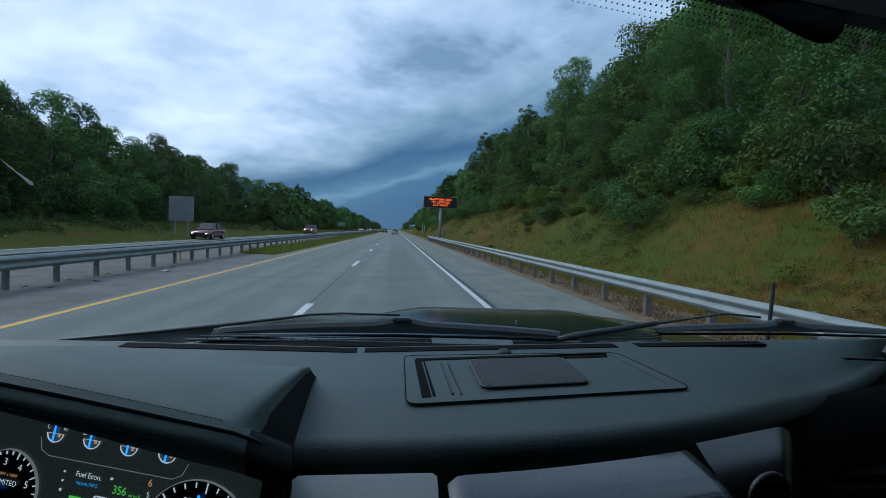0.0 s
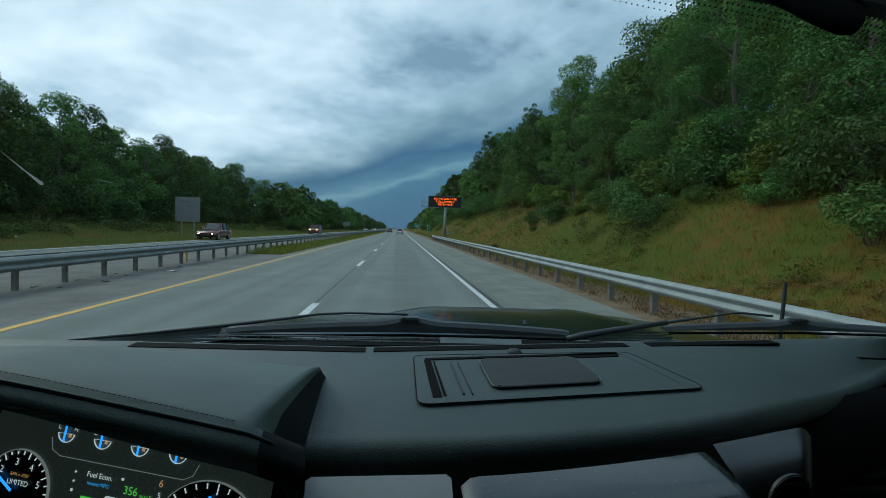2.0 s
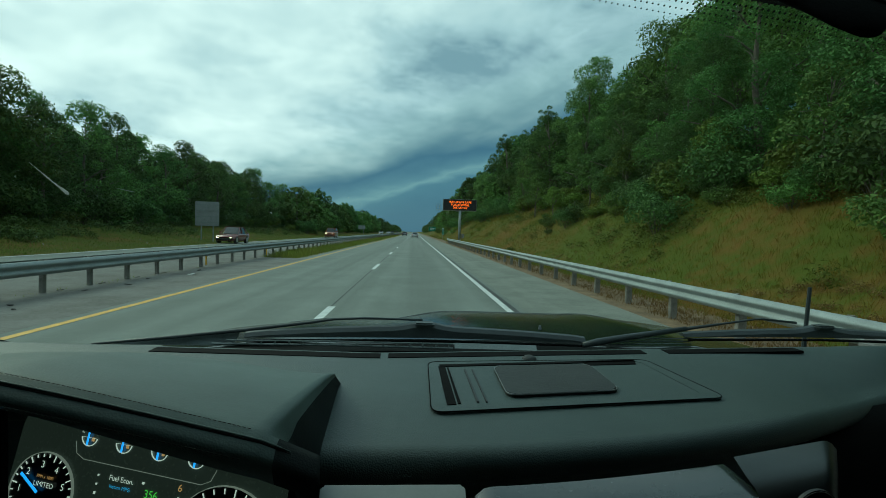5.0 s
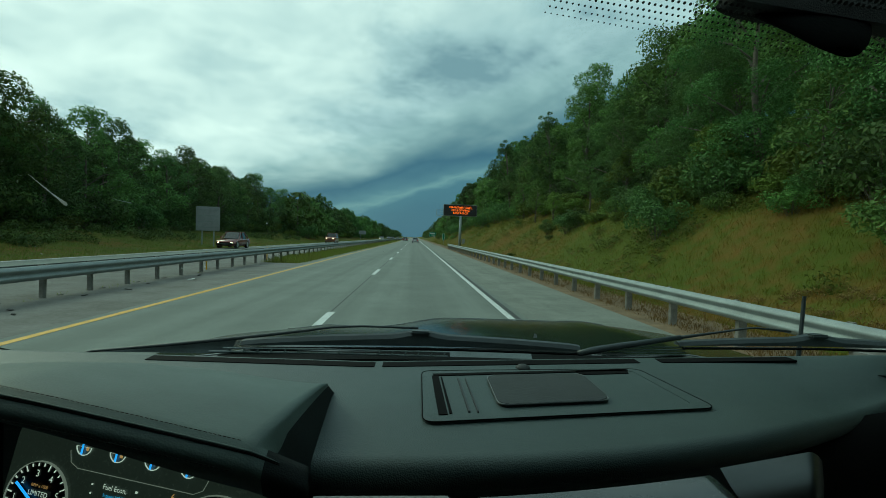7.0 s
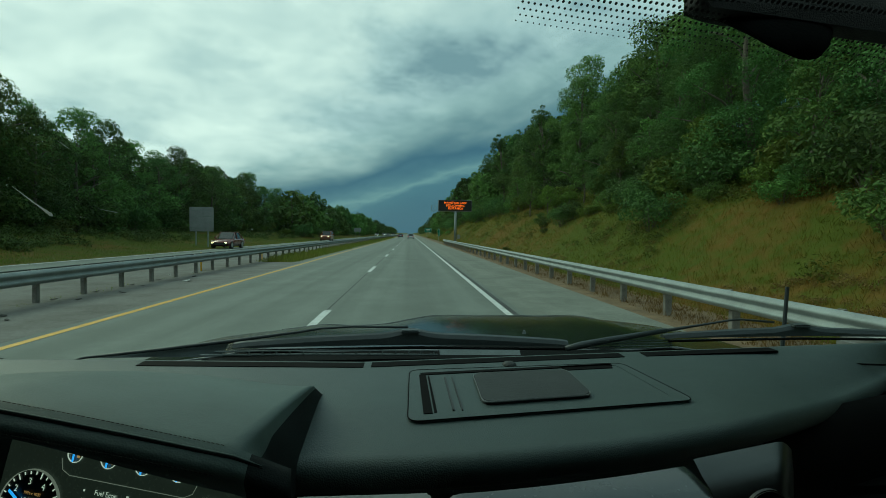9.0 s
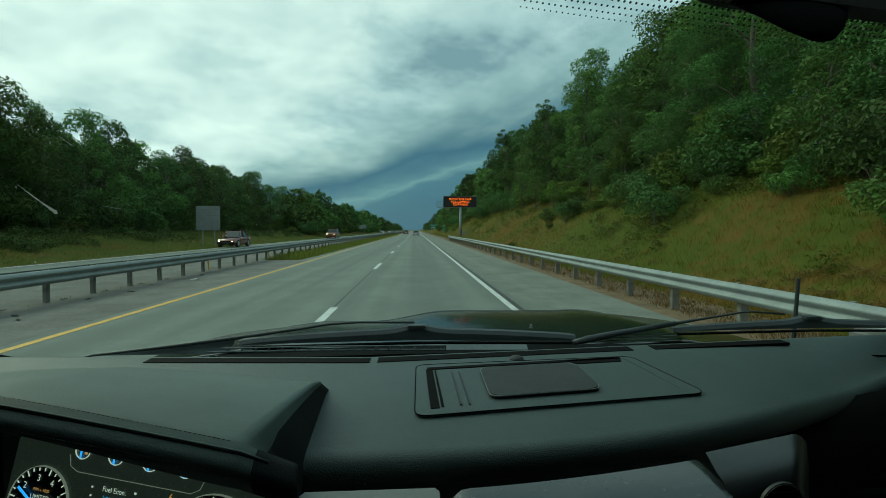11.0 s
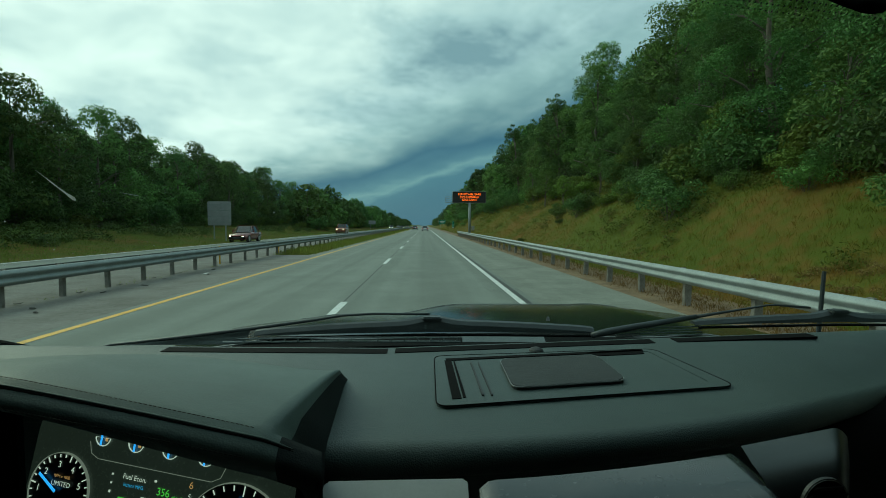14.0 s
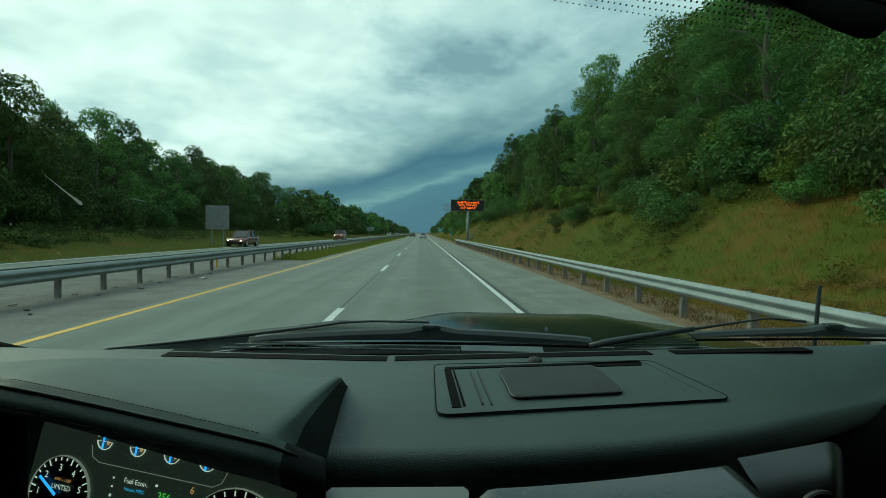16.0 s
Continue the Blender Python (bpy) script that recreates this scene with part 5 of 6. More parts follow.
        part("symbol", bm, M["amber"], g)
    line = [(-0.108, 0.066), (-0.102, 0.050), (-0.088, 0.044), (0.110, 0.044), (0.124, 0.051), (0.130, 0.066)]
    part("outline", tube([m @ Vector((x, y, 0.001)) for x, y in line], 0.0005, 5), M["outline"], c)
    writing("Fuel Econ.", 0.0100, at(-0.016, 0.028), M["mark"], c, "screen_lettering", align="CENTER")
    writing("Instant MPG", 0.0070, at(-0.016, 0.017), M["blue_text"], c, "screen_lettering")
    writing("356", 0.0150, at(0.036, 0.017), M["readout"], c, "screen_lettering")
    writing("mi to E", 0.0062, at(0.060, 0.014), M["readout"], c, "screen_lettering")
    for yy, d, mt in ((0.034, "6", "amber"), (0.019, "5", "mark"), (0.006, "4", "mark")):
        writing(d, 0.0135 if d == "6" else 0.010, at(0.080, yy), M[mt], c, "gear_numeral")
    for x, y, w_, h_ in ((-0.056, 0.028, 0.004, 0.004), (-0.056, 0.016, 0.004, 0.004), (-0.056, 0.004, 0.005, 0.006), (0.020, 0.030, 0.006, 0.005)):
        bm = bmesh.new()
        bmesh.ops.create_cube(bm, size=1, matrix=at(x, y, 0.001) @ Matrix.Diagonal((w_ * 0.55, h_ * 0.55, 0.001, 1)))
        part("menu_symbol", bm, M["mark"], c)
    bm = bmesh.new()
    bmesh.ops.create_cube(bm, size=1, matrix=at(-0.030, -0.012, 0.001) @ Matrix.Diagonal((0.018, 0.022, 0.001, 1)))
    part("economy_bar", bm, M["readout"], c)
    part("range_box", ring([(p[0] * 1.0 + 0.02, p[1] - 0.004) for p in rounded([(-0.022, -0.009), (0.03, -0.009), (0.03, 0.009), (-0.022, 0.009)], 0.004)],
                           [(p[0] + 0.02, p[1] - 0.004) for p in rounded([(-0.0205, -0.0075), (0.0285, -0.0075), (0.0285, 0.0075), (-0.0205, 0.0075)], 0.004)], 0, 0.001, at(0, 0, 0)), M["mark"], c)


cluster()

# ---- lower panels: silver trim, screen surround, air vent, moved to fit the camera's view
NEARER = Matrix.Translation((0, 0, 1.6)) @ Matrix.Scale(0.76, 4) @ Matrix.Translation((0, 0, -1.6))
# housing and shroud in near-black that stands in for shade beside the instruments
part("cluster_housing", boxes(((-0.69, 0.60, 1.20), (0.30, 0.05, 0.34)), bevel=0.02), M["shade_black"], truck)
part("cluster_shroud", grid_mesh([[(x, 0.585 + 0.10 * k, z) for k in (0, 1)] for x, z in ((-0.16, 1.30), (-0.148, 1.25), (-0.142, 1.10))]), M["shade_black"], truck)
part("centre_trim", slab(rounded([(-0.150, -0.16), (0.060, -0.16), (0.060, 0), (-0.150, 0)], 0.006), -0.03, 0.0, 0.004, Matrix.Translation((0, 0.640, 1.236)) @ pose(0, 0, 0, 28)), M["satin"], truck, "satin silver centre trim").matrix_basis = Matrix.Translation((0, 0, -0.0115)) @ NEARER


def screen_hood():
    rows = []
    for k in range(33):
        t = k / 32
        x = 0.085 + 0.490 * t
        z = 1.217 + 0.008 * t - 0.03 * max(0.0, (t - 0.94) / 0.06) ** 2 - 0.015 * max(0.0, (0.05 - t) / 0.05) ** 2
        y = 0.640 + 0.062 * t ** 1.6
        rows.append([(x, y + dy, z + dz) for dy, dz in ((0.06, 0.004), (0.0, 0.0), (-0.03, -0.006), (-0.055, -0.017), (-0.072, -0.034), (-0.078, -0.06), (-0.07, -0.2))])
    part("screen_surround", grid_mesh(rows), M["gloss"], truck, "gloss black screen surround", smooth=True).matrix_basis = Matrix.Translation((0, 0, -0.030)) @ NEARER
    part("surround_trim", tube([(0.580, 0.740, 1.222), (0.577, 0.700, 1.214), (0.572, 0.672, 1.200), (0.570, 0.655, 1.170), (0.568, 0.650, 1.08)], 0.0022, 8), M["dark_satin"], truck).matrix_basis = Matrix.Translation((0, 0, -0.0175)) @ NEARER


screen_hood()


def air_vent():
    rows = []
    for k in range(21):
        t = k / 20
        z = 1.197 + 0.030 * min(1.0, t / 0.85) - 0.016 * max(0.0, (t - 0.88) / 0.12) ** 2
        y = 0.705
        rows.append([((0.747 + 0.262 * t + (1 - t) * off) * (y + dy), y + dy, z + dz) for dy, dz, off in ((0.05, 0.006, 0.0), (0.0, 0.0, 0.03), (-0.025, -0.008, 0.055), (-0.042, -0.024, 0.075), (-0.050, -0.050, 0.09), (-0.048, -0.25, 0.12))])
    for q, zs in ((1.018, 1.17), (1.022, 1.10)):
        rows.append([(q * (0.705 + dy), 0.705 + dy, zs + dz) for dy, dz in ((0.05, 0.0), (0.0, -0.002), (-0.02, -0.01), (-0.038, -0.03), (-0.045, -0.06), (-0.04, -0.25))])
    v = part("air_vent", grid_mesh(rows), M["vent"], truck, "satin vent housing with round outlet", smooth=True)
    v.matrix_basis = NEARER
    face = pose(0.622, 0.652, 1.166, 92, 0, 4)
    c = [(0.040 * math.cos(a), 0.040 * math.sin(a)) for a in (2 * math.pi * k / 36 for k in range(36))]
    ci = [(x * 0.955, y * 0.955) for x, y in c]
    part("outlet_ring", ring(c, ci, 0, 0.005, face), M["plastic"], v)
    # flat black disc stands in for the shade inside the outlet
    part("outlet", slab(ci, 0, 0.004, 0, face), M["shade_black"], v)
    # pale half ring drawn as the highlight on the outlet's upper edge
    part("outlet_trim", tube([face @ Vector((0.0375 * math.cos(a), 0.0375 * math.sin(a), 0.0055)) for a in (math.pi * (0.02 + 0.96 * k / 24) for k in range(25))], 0.0007, 5), M["dark_satin"], v, "highlight on the outlet's upper edge, put in as a pale bar")
    for k in (-2, -1, 0, 1, 2):
        bm = bmesh.new()
        w_ = math.sqrt(0.0345 ** 2 - (k * 0.0125) ** 2) * 2
        bmesh.ops.create_cube(bm, size=1, matrix=face @ Matrix.Translation((0, k * 0.0125, 0.008)) @ pose(0, 0, 0, 30) @ Matrix.Diagonal((w_, 0.010, 0.002, 1)))
        part("slat", bm, M["cowl"], v)


air_vent()
part("lower_panel", boxes(((0.36, 1.02, 0.90), (2.1, 0.34, 0.34)), bevel=0.02), M["cowl"], truck)
# glove panel near-black, painting in the dark under the dashboard's end
part("glove_panel", grid_mesh([[(x, 0.80 + 0.30 * (x - 0.72) ** 1.0 + dy, z) for dy, z in ((0.05, 1.225), (0.0, 1.20), (-0.02, 1.12), (0.02, 0.80))] for x in (0.735, 0.85, 1.0, 1.2, 1.42, 1.66)]), M["shade_black"], truck, smooth=True)

# ---- windscreen, frit band, mirror pod, roof and sides
GA, GB = Vector((0, 1.20, 1.262)), Vector((0, 0.50, 1.99))      # foot and head of the glass


def on_glass(x, t):
    c = (x - 0.18) / 1.4
    p = GA.lerp(GB, t)
    return (x, p.y - 0.10 * c * c + 0.03 * math.sin(math.pi * t), p.z + 0.035 * math.sin(math.pi * t) - 0.03 * c * c * t)


shield = part("windscreen", grid_mesh([[on_glass(-1.22 + 2.8 * i / 24, k / 12) for k in range(13)] for i in range(25)]), M["glass"], truck, "clear windscreen with rain specks and smears", smooth=True)
shield.visible_shadow = False
M["frit"] = material("black_ceramic_dots", (0.012, 0.012, 0.012), 0.5)


def frit():
    bm = bmesh.new()
    for j in range(11):
        for i in range(90):
            x = 0.16 + 0.0085 * i + (0.00425 if j % 2 else 0)
            t = 0.875 - 0.103 * (x - 0.249) + 0.0085 * j
            r = 0.0012 + 0.00022 * j
            p = Vector(on_glass(x, t))
            up = (Vector(on_glass(x, t + 0.004)) - p).normalized() * r
            c = p + Vector((0, -0.003, -0.003))
            bm.faces.new([bm.verts.new(c + Vector((r * a, 0, 0)) + up * b) for a, b in ((1, 0), (0.5, 0.87), (-0.5, 0.87), (-1, 0), (-0.5, -0.87), (0.5, -0.87))])
    tagged(part("frit_dots", bm, M["frit"], shield), kind="stuff")

frit()
part("frit_band", grid_mesh([[tuple(Vector(on_glass(-1.18 + 2.7 * i / 40, t)) + Vector((0, -0.002, -0.002))) for t in (0.0, 0.012 - 0.004 * math.cos(i * 0.157))] for i in range(41)]), M["frit"], shield)


def smear_material():
    mt = bpy.data.materials.new("dried_rain_marks")
    mt.use_nodes = True
    n, l = mt.node_tree.nodes, mt.node_tree.links
    n.clear()
    out, mx, tr, tl = (n.new("ShaderNode" + k) for k in ("OutputMaterial", "MixShader", "BsdfTransparent", "BsdfTranslucent"))
    tl.inputs[0].default_value = (0.85, 0.87, 0.86, 1)
    mx.inputs[0].default_value = 0.42
    l.new(tr.outputs[0], mx.inputs[1])
    l.new(tl.outputs[0], mx.inputs[2])
    l.new(mx.outputs[0], out.inputs[0])
    return mt


M["smear"] = smear_material()


def smears():
    rng = random.Random(9)
    bm = bmesh.new()
    for _ in range(46):
        x = rng.uniform(-0.95, -0.05)
        t, r = rng.uniform(0.30, 0.55), rng.uniform(0.0004, 0.0015) * rng.choice((0.6, 0.8, 1.3))
        c = Vector(on_glass(x, t)) + Vector((0, 0.002, 0.002))
        k = rng.uniform(0, 3)
        bm.faces.new([bm.verts.new(c + Vector((r * rng.uniform(0.7, 1.2) * math.cos(a + k), -0.8 * r * math.sin(a + k), 0.9 * r * math.sin(a + k)))) for a in (0, 1.05, 2.1, 3.14, 4.19, 5.24)])
    tagged(part("rain_specks", bm, M["smear"], shield), kind="stuff")
    for x0, t0, x1, t1, w_ in ((-0.682, 0.548, -0.668, 0.508, 0.010), (-0.668, 0.508, -0.655, 0.478, 0.026), (-0.56, 0.650, -0.55, 0.632, 0.004), (-0.57, 0.497, -0.54, 0.488, 0.003)):
        bm = bmesh.new()
        a, b = Vector(on_glass(x0, t0)), Vector(on_glass(x1, t1))
        side = (b - a).normalized().cross(Vector((0, -0.7, 0.7))) * w_
        lo, hi = [], []
        for k in range(9):
            f = k / 8
            c = a.lerp(b, f) + Vector((0, 0.002, 0.002))
            wd = (0.25 + 0.75 * f) * rng.uniform(0.7, 1.1) * (0.3 if k == 8 else 1)
            lo.append(bm.verts.new(c - side * wd * 0.5))
            hi.append(bm.verts.new(c + side * wd * 0.5))
        for k in range(8):
            bm.faces.new((lo[k], lo[k + 1], hi[k + 1], hi[k]))
        part("smear", bm, M["smear"], shield)


smears()

part("sun_visor", slab(rounded([(0.40, 0.0), (1.25, -0.075), (1.25, 0.25), (0.40, 0.25)], 0.02), 0, 0.03, 0.006, Matrix.Translation((0, 0.585, 1.932)) @ pose(0, 0, 0, 90)), M["headliner"], truck, "dark folded sun visor")
pod = part("mirror_pod", loft([[(0.535 + (0.115 - 0.02 * k) * math.cos(a) * s, 0.62 - 0.03 * k, 1.955 - 0.016 * k ** 1.6 + 0.02 * math.sin(a) * s) for a in (2 * math.pi * i / 24 for i in range(24))]
                               for k, s in ((0, 1.0), (1, 0.98), (2, 0.9), (2.6, 0.72), (3.0, 0.4))]), M["cowl"], truck, "black sensor pod of the rear-view mirror", smooth=True)
part("roof", grid_mesh([[(0.175 + 1.45 * u, y, z - 0.05 * u * u) for y, z in ((0.50, 1.985), (0.44, 1.978), (0.30, 2.0), (-0.4, 2.04), (-1.3, 2.02), (-1.36, 1.9))]
                         for u in (-1, -0.8, -0.5, -0.2, 0, 0.2, 0.5, 0.8, 1)]), M["cabin"], truck, smooth=True)
for xx, sx in ((-1.27, -1), (1.62, 1)):
    part("door_panel", boxes(((xx, -0.15 + 0.10 * (1 + sx), 0.875 + 0.015 * sx), (0.07, 2.5 + 0.20 * (1 + sx), 0.73 + 0.03 * sx)), bevel=0.02), M["cabin"], truck)
    part("pillar", tube([(xx, 1.16, 1.20), (xx - sx * 0.05, 0.80, 1.62), (xx - sx * 0.10, 0.46, 1.97)], 0.045, 8), M["headliner"], truck)
    part("pillar", tube([(xx, -0.2, 1.20), (xx - sx * 0.08, -0.22, 2.0)], 0.06, 8), M["headliner"], truck)
part("rear_panel", boxes(((0.175, -1.42, 0.86), (2.9, 0.06, 0.70)), bevel=0.02), M["cabin"], truck)
# dark panes out of view, added to keep light from behind off the dashboard
part("rear_window", boxes(((0.175, -1.40, 1.60), (2.72, 0.012, 0.80))), M["car_glass"], truck, "unseen rear window, opaque to block light from behind")
for xx in (-1.21, 1.56):
    part("rear_door_window", boxes(((xx, -0.80, 1.60), (0.012, 1.20, 0.80))), M["car_glass"], truck, "unseen rear door window, opaque to block light from the side")
# tinted panes out of view, added to dim side light on the dashboard
M["door_glass"] = glass_material("light_cutting_glass", (0.40, 0.44, 0.42), 0.05)
for xx in (-1.235, 1.585):
    part("front_door_window", boxes(((xx, 0.32, 1.58), (0.010, 0.92, 0.74))), M["door_glass"], truck, "unseen front door window, tinted to cut light from the side")
part("cab_floor", boxes(((CX, 0.0, 0.52), (2.9, 2.7, 0.06))), M["cabin"], truck)

# ---- bonnet, cowl, wipers, aerial
bonnet_rows = []
for i in range(33):
    u = -1 + i / 16
    x = 0.25 + 1.2 * u
    r = []
    for k in range(13):
        t = k / 12
        y = 1.52 + 1.08 * t
        z = 1.205 - 0.075 * t ** 2 - 0.055 * t * smooth01((0.20 - x) / 0.40) - 0.055 * abs(u) ** 3 + 0.018 * math.exp(-((abs(u) - 0.62) / 0.10) ** 2) * (1 - 0.3 * t)
        r.append((x, y, z))
    r += [(x, 2.63, r[-1][2] - 0.03), (x, 2.65, r[-1][2] - 0.3)]
    bonnet_rows.append(r)
bonnet = part("bonnet", grid_mesh(bonnet_rows), M["hood_paint"], truck, "dark glossy bonnet", smooth=True)
# pale bars stand in for the highlights along the bonnet's edges
for k, i0, i1, r in ((0, 2, 30, 0.0035), (12, 3, 29, 0.0022)):
    part("bonnet_edge", tube([(row[k][0], row[k][1], row[k][2] + 0.003) for row in bonnet_rows[i0:i1]], r, 6), M["dark_satin"], bonnet, smooth=True)
# dark wedge in the left corner, placed to fit the camera's view
part("corner_seal", tube([(-1.32, 1.30, 1.266), (-1.21, 1.30, 1.254), (-1.09, 1.30, 1.238)], [0.018, 0.013, 0.004], 8), M["cowl"], truck)
cowl = part("cowl", grid_mesh([[(CX + 0.95 * u, y + 0.04 * (1 - u * u), z - 0.02 * u * u) for y, z in ((1.12, 1.235), (1.26, 1.222), (1.40, 1.214), (1.56, 1.205))] for u in [-1 + k / 10 for k in range(21)]]),
            M["cowl"], truck, "black plastic cowl with vent slots", smooth=True)
grille = part("cowl_grille", tube([(-0.589, 1.300, 1.2550), (-0.25, 1.306, 1.2545), (0.105, 1.300, 1.2521)], 0.0032, 6), M["grille_grey"], cowl, "pale grey ladder-like intake grille")
part("upper_bar", tube([(-0.548, 1.300, 1.2655), (-0.25, 1.306, 1.2660), (0.105, 1.300, 1.2645)], 0.0022, 6), M["grille_grey"], grille)
for k in range(17):
    part("rung", boxes(((-0.53 + 0.039 * k, 1.302, 1.2595), (0.0035, 0.006, 0.010), pose(0, 0, 0, 0, 18, 0))), M["grille_grey"], grille)
# grey sheet placed to fit a pale smear in the camera's view
part("flap", grid_mesh([[(0.11 + 0.25 * u, 1.30, 1.252 - 0.003 * u), (0.11 + 0.25 * u, 1.32, 1.264 - 0.004 * u)] for u in (0, 0.3, 0.6, 1.0)]), M["grille_grey"], cowl)
part("cowl_side", grid_mesh([[(-0.965 + 0.40 * u, 1.392, 1.2235 + 0.002 * u), (-0.965 + 0.42 * u, 1.396, 1.2235 + 0.048 * u)] for u in (0, 0.25, 0.5, 0.75, 1.0)]), M["grille_grey"], cowl, "grey sloping end of the cowl", smooth=True)
for k in range(4):
    part("cowl_slat", tube([(0.60, 1.362, 1.247 + 0.0085 * k), (0.74, 1.362, 1.252 + 0.0085 * k), (0.88, 1.362, 1.254 + 0.0085 * k)], 0.0020, 5), M["grille_grey"], cowl)
for k in range(16):
    part("cowl_slot", boxes(((0.66 + 0.026 * k, 1.35, 1.226), (0.008, 0.08, 0.010))), M["plastic"], cowl)


def blade(x0, x1, hub, z_end, z_hub, thick, y=1.37):
    """A flat wiper blade along x: slim tips, a low hump over the hub where the arm is clipped on."""
    rings = []
    for k in range(41):
        x = x0 + (x1 - x0) * k / 40
        f = min(1.0, min(x - x0, x1 - x) / 0.12 + 0.72)
        hump = math.exp(-((x - hub) / 0.055) ** 2)
        arch = (z_hub - z_end) * (1 - (abs(x - hub) / max(hub - x0, x1 - hub)) ** 1.6)
        zb = z_end - thick + 0.3 * arch
        zt = z_end + arch - thick * (1 - f) * 0.5 + 0.014 * hump
        rings.append([(x, y - 0.016, zb), (x, y + 0.016, zb), (x, y + 0.013, zt - 0.004), (x, y + 0.004, zt), (x, y - 0.008, zt - 0.003), (x, y - 0.016, zt - 0.014)])
    return loft(rings)


def wiper(label, spec, arm, radii):
    wp = part("wiper", blade(*spec), M["wiper"], truck, label, smooth=False)
    x0, x1, hub, z_end, z_hub, thick = spec
    part("wiper_rubber", tube([(x0 + 0.01, 1.352, z_end - thick - 0.007), (hub, 1.352, z_end - thick + 0.3 * (z_hub - z_end) - 0.007), (x1 - 0.01, 1.352, z_end - thick - 0.007)], 0.0045, 6), M["cowl"], wp)
    # thin pale bar put in as the highlight along the blade
    part("blade_strip", tube([(x0 + 0.01, 1.351, z_end - thick - 0.004), (hub, 1.351, z_end - thick + 0.3 * (z_hub - z_end) - 0.004), (x1 - 0.02, 1.351, z_end - thick - 0.004)], 0.0013, 5), M["dark_satin"], wp)
    part("blade_clip", boxes(((hub, 1.362, z_hub + 0.006), (0.06, 0.036, 0.012)), bevel=0.004), M["wiper"], wp)
    part("wiper_arm", tube(arm, radii, 8), M["wiper"], wp, smooth=True)
    return wp


wiper("black flat wiper blade resting on the cowl", (-0.520, 0.530, 0.02, 1.2775, 1.304, 0.017),
      [(0.515, 1.340, 1.258), (0.56, 1.340, 1.268), (0.66, 1.350, 1.283), (0.86, 1.362, 1.311)], [0.009, 0.012, 0.0105, 0.008])
wiper("long black wiper blade resting on the cowl", (0.853, 1.75, 1.325, 1.2985, 1.319, 0.013),
      [(0.86, 1.362, 1.311), (0.98, 1.362, 1.329), (1.09, 1.362, 1.346), (1.12, 1.362, 1.347), (1.24, 1.370, 1.336)], [0.006, 0.0038, 0.0034, 0.0034, 0.004])
part("driver_wiper_arm", tube([(-1.02, 1.385, 1.213), (-0.968, 1.385, 1.2271), (-0.738, 1.385, 1.2515), (-0.531, 1.385, 1.2765), (-0.339, 1.385, 1.3025), (-0.260, 1.385, 1.3150), (-0.163, 1.385, 1.3205), (0.014, 1.385, 1.318)], [0.002, 0.004, 0.0055, 0.006, 0.0045, 0.004, 0.0035, 0.0035], 8), M["wiper"], truck, smooth=True)
part("washer_jet", tube([(0.40, 1.42, 1.288), (0.40, 1.42, 1.300)], [0.006, 0.004], 8), M["dark_satin"], truck)
part("aerial", tube([(1.345, 1.45, 1.18), (1.357, 1.45, 1.446)], [0.0075, 0.006], 8), M["wiper"], truck)

# ---- the truck's outside, which closes the cab
M["body_paint"] = material("dark_truck_paint", (0.012, 0.015, 0.014), 0.28, 0.2, vary=0.08, scale=8, coat=0.6)


def outer(name, bm, mat, parent=None, label="", smooth=False):
    """A part given in world metres."""
    ob = part(name, bm, mat, truck if parent is None else parent, label, smooth)
    if parent is None:
        ob.matrix_parent_inverse = truck.matrix_basis.inverted()
    return ob


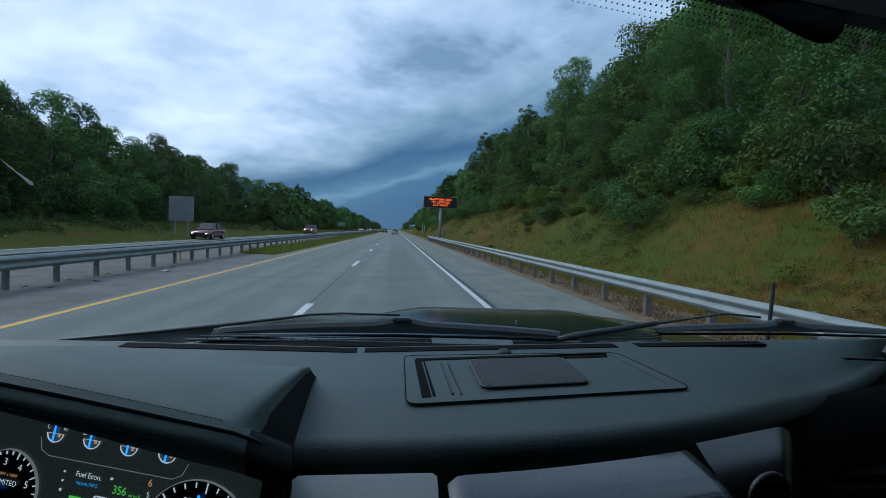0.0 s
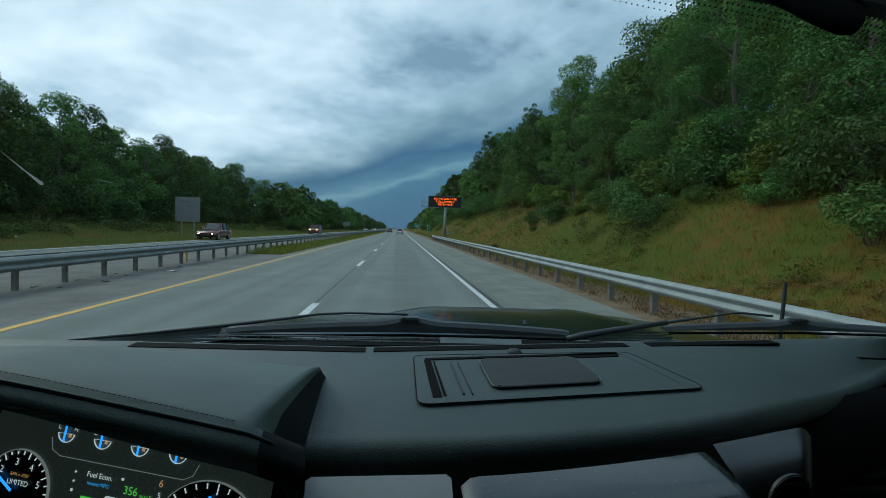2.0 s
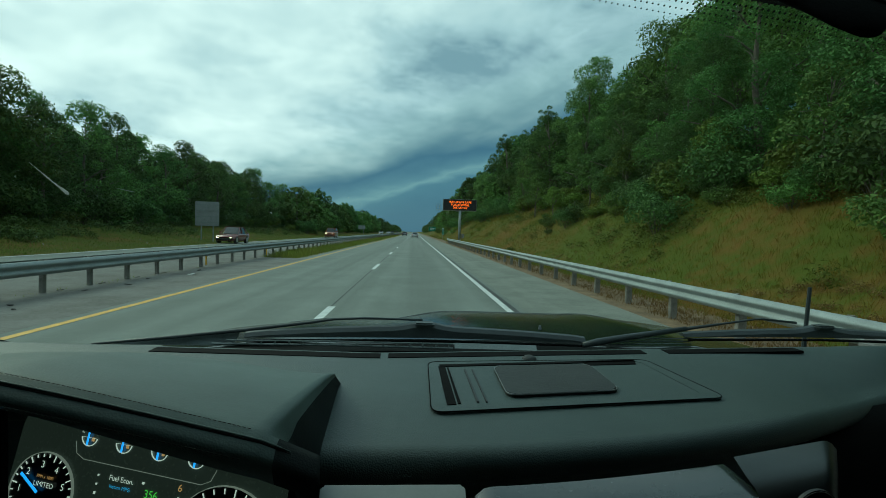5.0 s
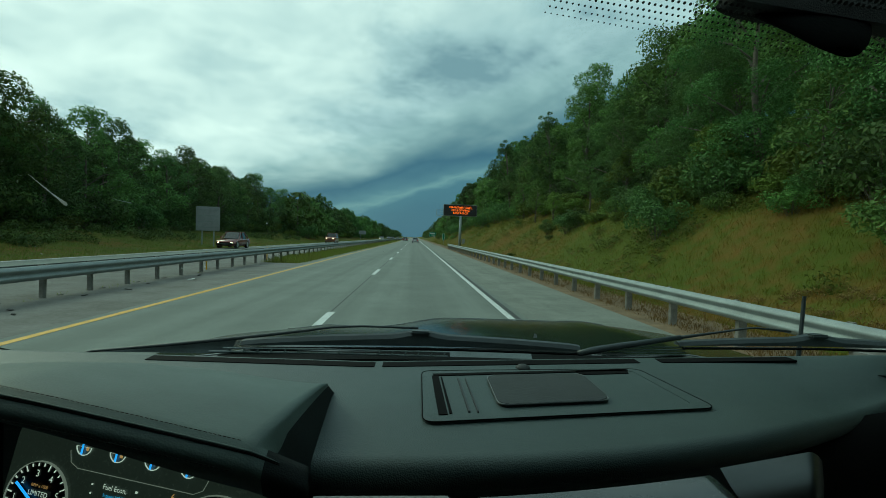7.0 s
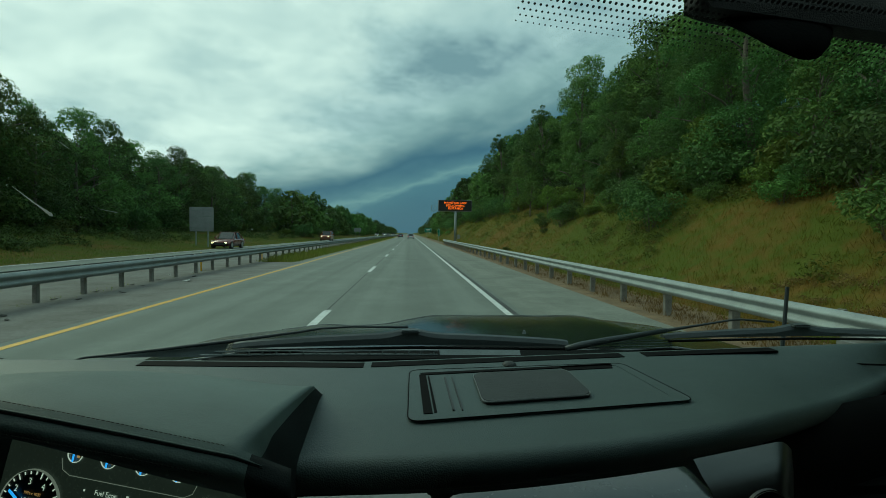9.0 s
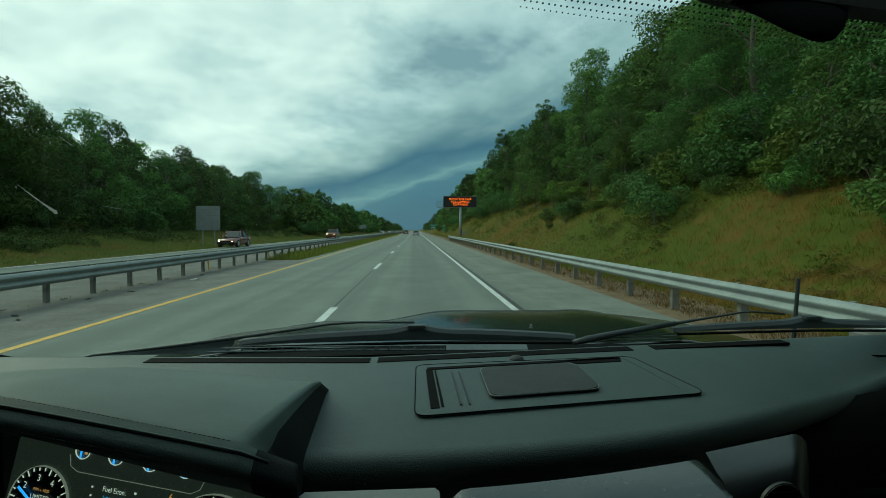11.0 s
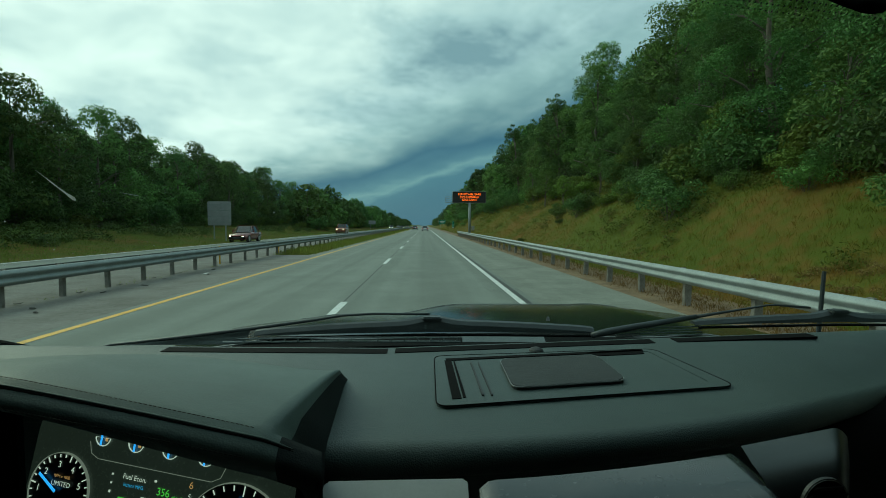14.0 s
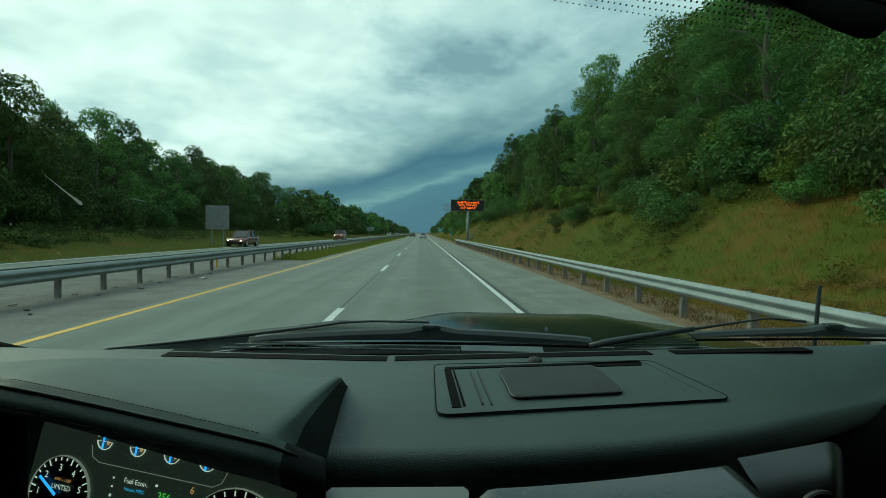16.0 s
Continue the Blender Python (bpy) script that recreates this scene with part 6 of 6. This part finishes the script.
for sx, xd in ((-1, -1.0), (1, 1.27)):
    outer("door_skin", boxes(((xd, -0.02, 0.86), (0.06, 1.86, 0.84)), bevel=0.025), M["body_paint"])
    outer("door_handle", boxes(((xd + sx * 0.04, -0.55, 1.12), (0.03, 0.2, 0.035)), bevel=0.01), M["satin"])
    outer("fender", loft([[(xd, 0.93 + k, 0.50 + 0.12 * (k > 1.0)), (xd, 0.93 + k, 1.02 - 0.03 * k), (xd - sx * 0.20, 0.93 + k, 1.06 - 0.03 * k), (xd - sx * 0.20, 0.93 + k, 0.50)] for k in (0.0, 0.4, 0.8, 1.1)]), M["body_paint"])
    outer("bed_side", boxes(((xd, -2.05, 0.88), (0.09, 1.95, 0.62)), bevel=0.03), M["body_paint"])
    outer("running_board", boxes(((xd, 0.0, 0.40), (0.12, 1.9, 0.06)), bevel=0.02), M["plastic"])
    outer("headlamp", boxes(((xd - sx * 0.14, 2.06, 0.88), (0.24, 0.05, 0.26)), bevel=0.02), M["rim"])
    outer("rear_lamp", boxes(((xd - sx * 0.03, -3.04, 0.92), (0.10, 0.03, 0.36)), bevel=0.01), M["taillight"])
    for wy in (1.45, -2.05):
        wb = [(xd - sx * 0.30, wy, 0.40), (xd - sx * 0.27, wy, 0.40), (xd - sx * 0.03, wy, 0.40), (xd, wy, 0.40)]
        wheel = outer("wheel", tube(wb, [0.37, 0.40, 0.40, 0.37], 28), M["tyre"], smooth=False)
        rim_ = part("rim", tube([(xd, wy, 0.40), (xd + sx * 0.015, wy, 0.40)], [0.25, 0.22], 20), M["rim"], wheel)
outer("front_fascia", boxes(((0.135, 2.03, 0.78), (2.2, 0.12, 0.52)), bevel=0.05), M["body_paint"])
outer("grille", boxes(((0.135, 2.085, 0.88), (1.45, 0.05, 0.28)), bevel=0.02), M["chrome"])
outer("front_bumper", boxes(((0.135, 2.10, 0.52), (2.25, 0.16, 0.20)), bevel=0.05), M["satin"])
outer("tailgate", boxes(((0.135, -3.02, 0.88), (2.15, 0.06, 0.60)), bevel=0.02), M["body_paint"])
outer("rear_bumper", boxes(((0.135, -3.10, 0.52), (2.2, 0.14, 0.18)), bevel=0.04), M["satin"])
outer("bed_floor", boxes(((0.135, -2.05, 0.64), (2.15, 1.95, 0.06))), M["plastic"])
outer("bed_front", boxes(((0.135, -1.08, 0.90), (2.2, 0.05, 0.60)), bevel=0.01), M["body_paint"])
outer("chassis", boxes(((0.135, -0.5, 0.45), (1.5, 5.0, 0.16)), bevel=0.02), M["plastic"])
outer("roof_skin", grid_mesh([[(0.135 + 1.07 * u, y, z - 0.045 * u * u) for y, z in ((0.37, 1.895), (0.30, 1.915), (0.0, 1.945), (-0.5, 1.955), (-0.95, 1.935), (-1.03, 1.87))]
                              for u in (-1, -0.9, -0.6, -0.3, 0, 0.3, 0.6, 0.9, 1)]), M["body_paint"], smooth=True)
outer("front_seat", boxes(((-0.35, -0.45, 0.86), (0.52, 0.55, 0.20)), ((-0.35, -0.76, 1.12), (0.50, 0.16, 0.56)), bevel=0.05), M["cabin"])
outer("front_seat", boxes(((0.65, -0.45, 0.86), (0.52, 0.55, 0.20)), ((0.65, -0.76, 1.12), (0.50, 0.16, 0.56)), bevel=0.05), M["cabin"])
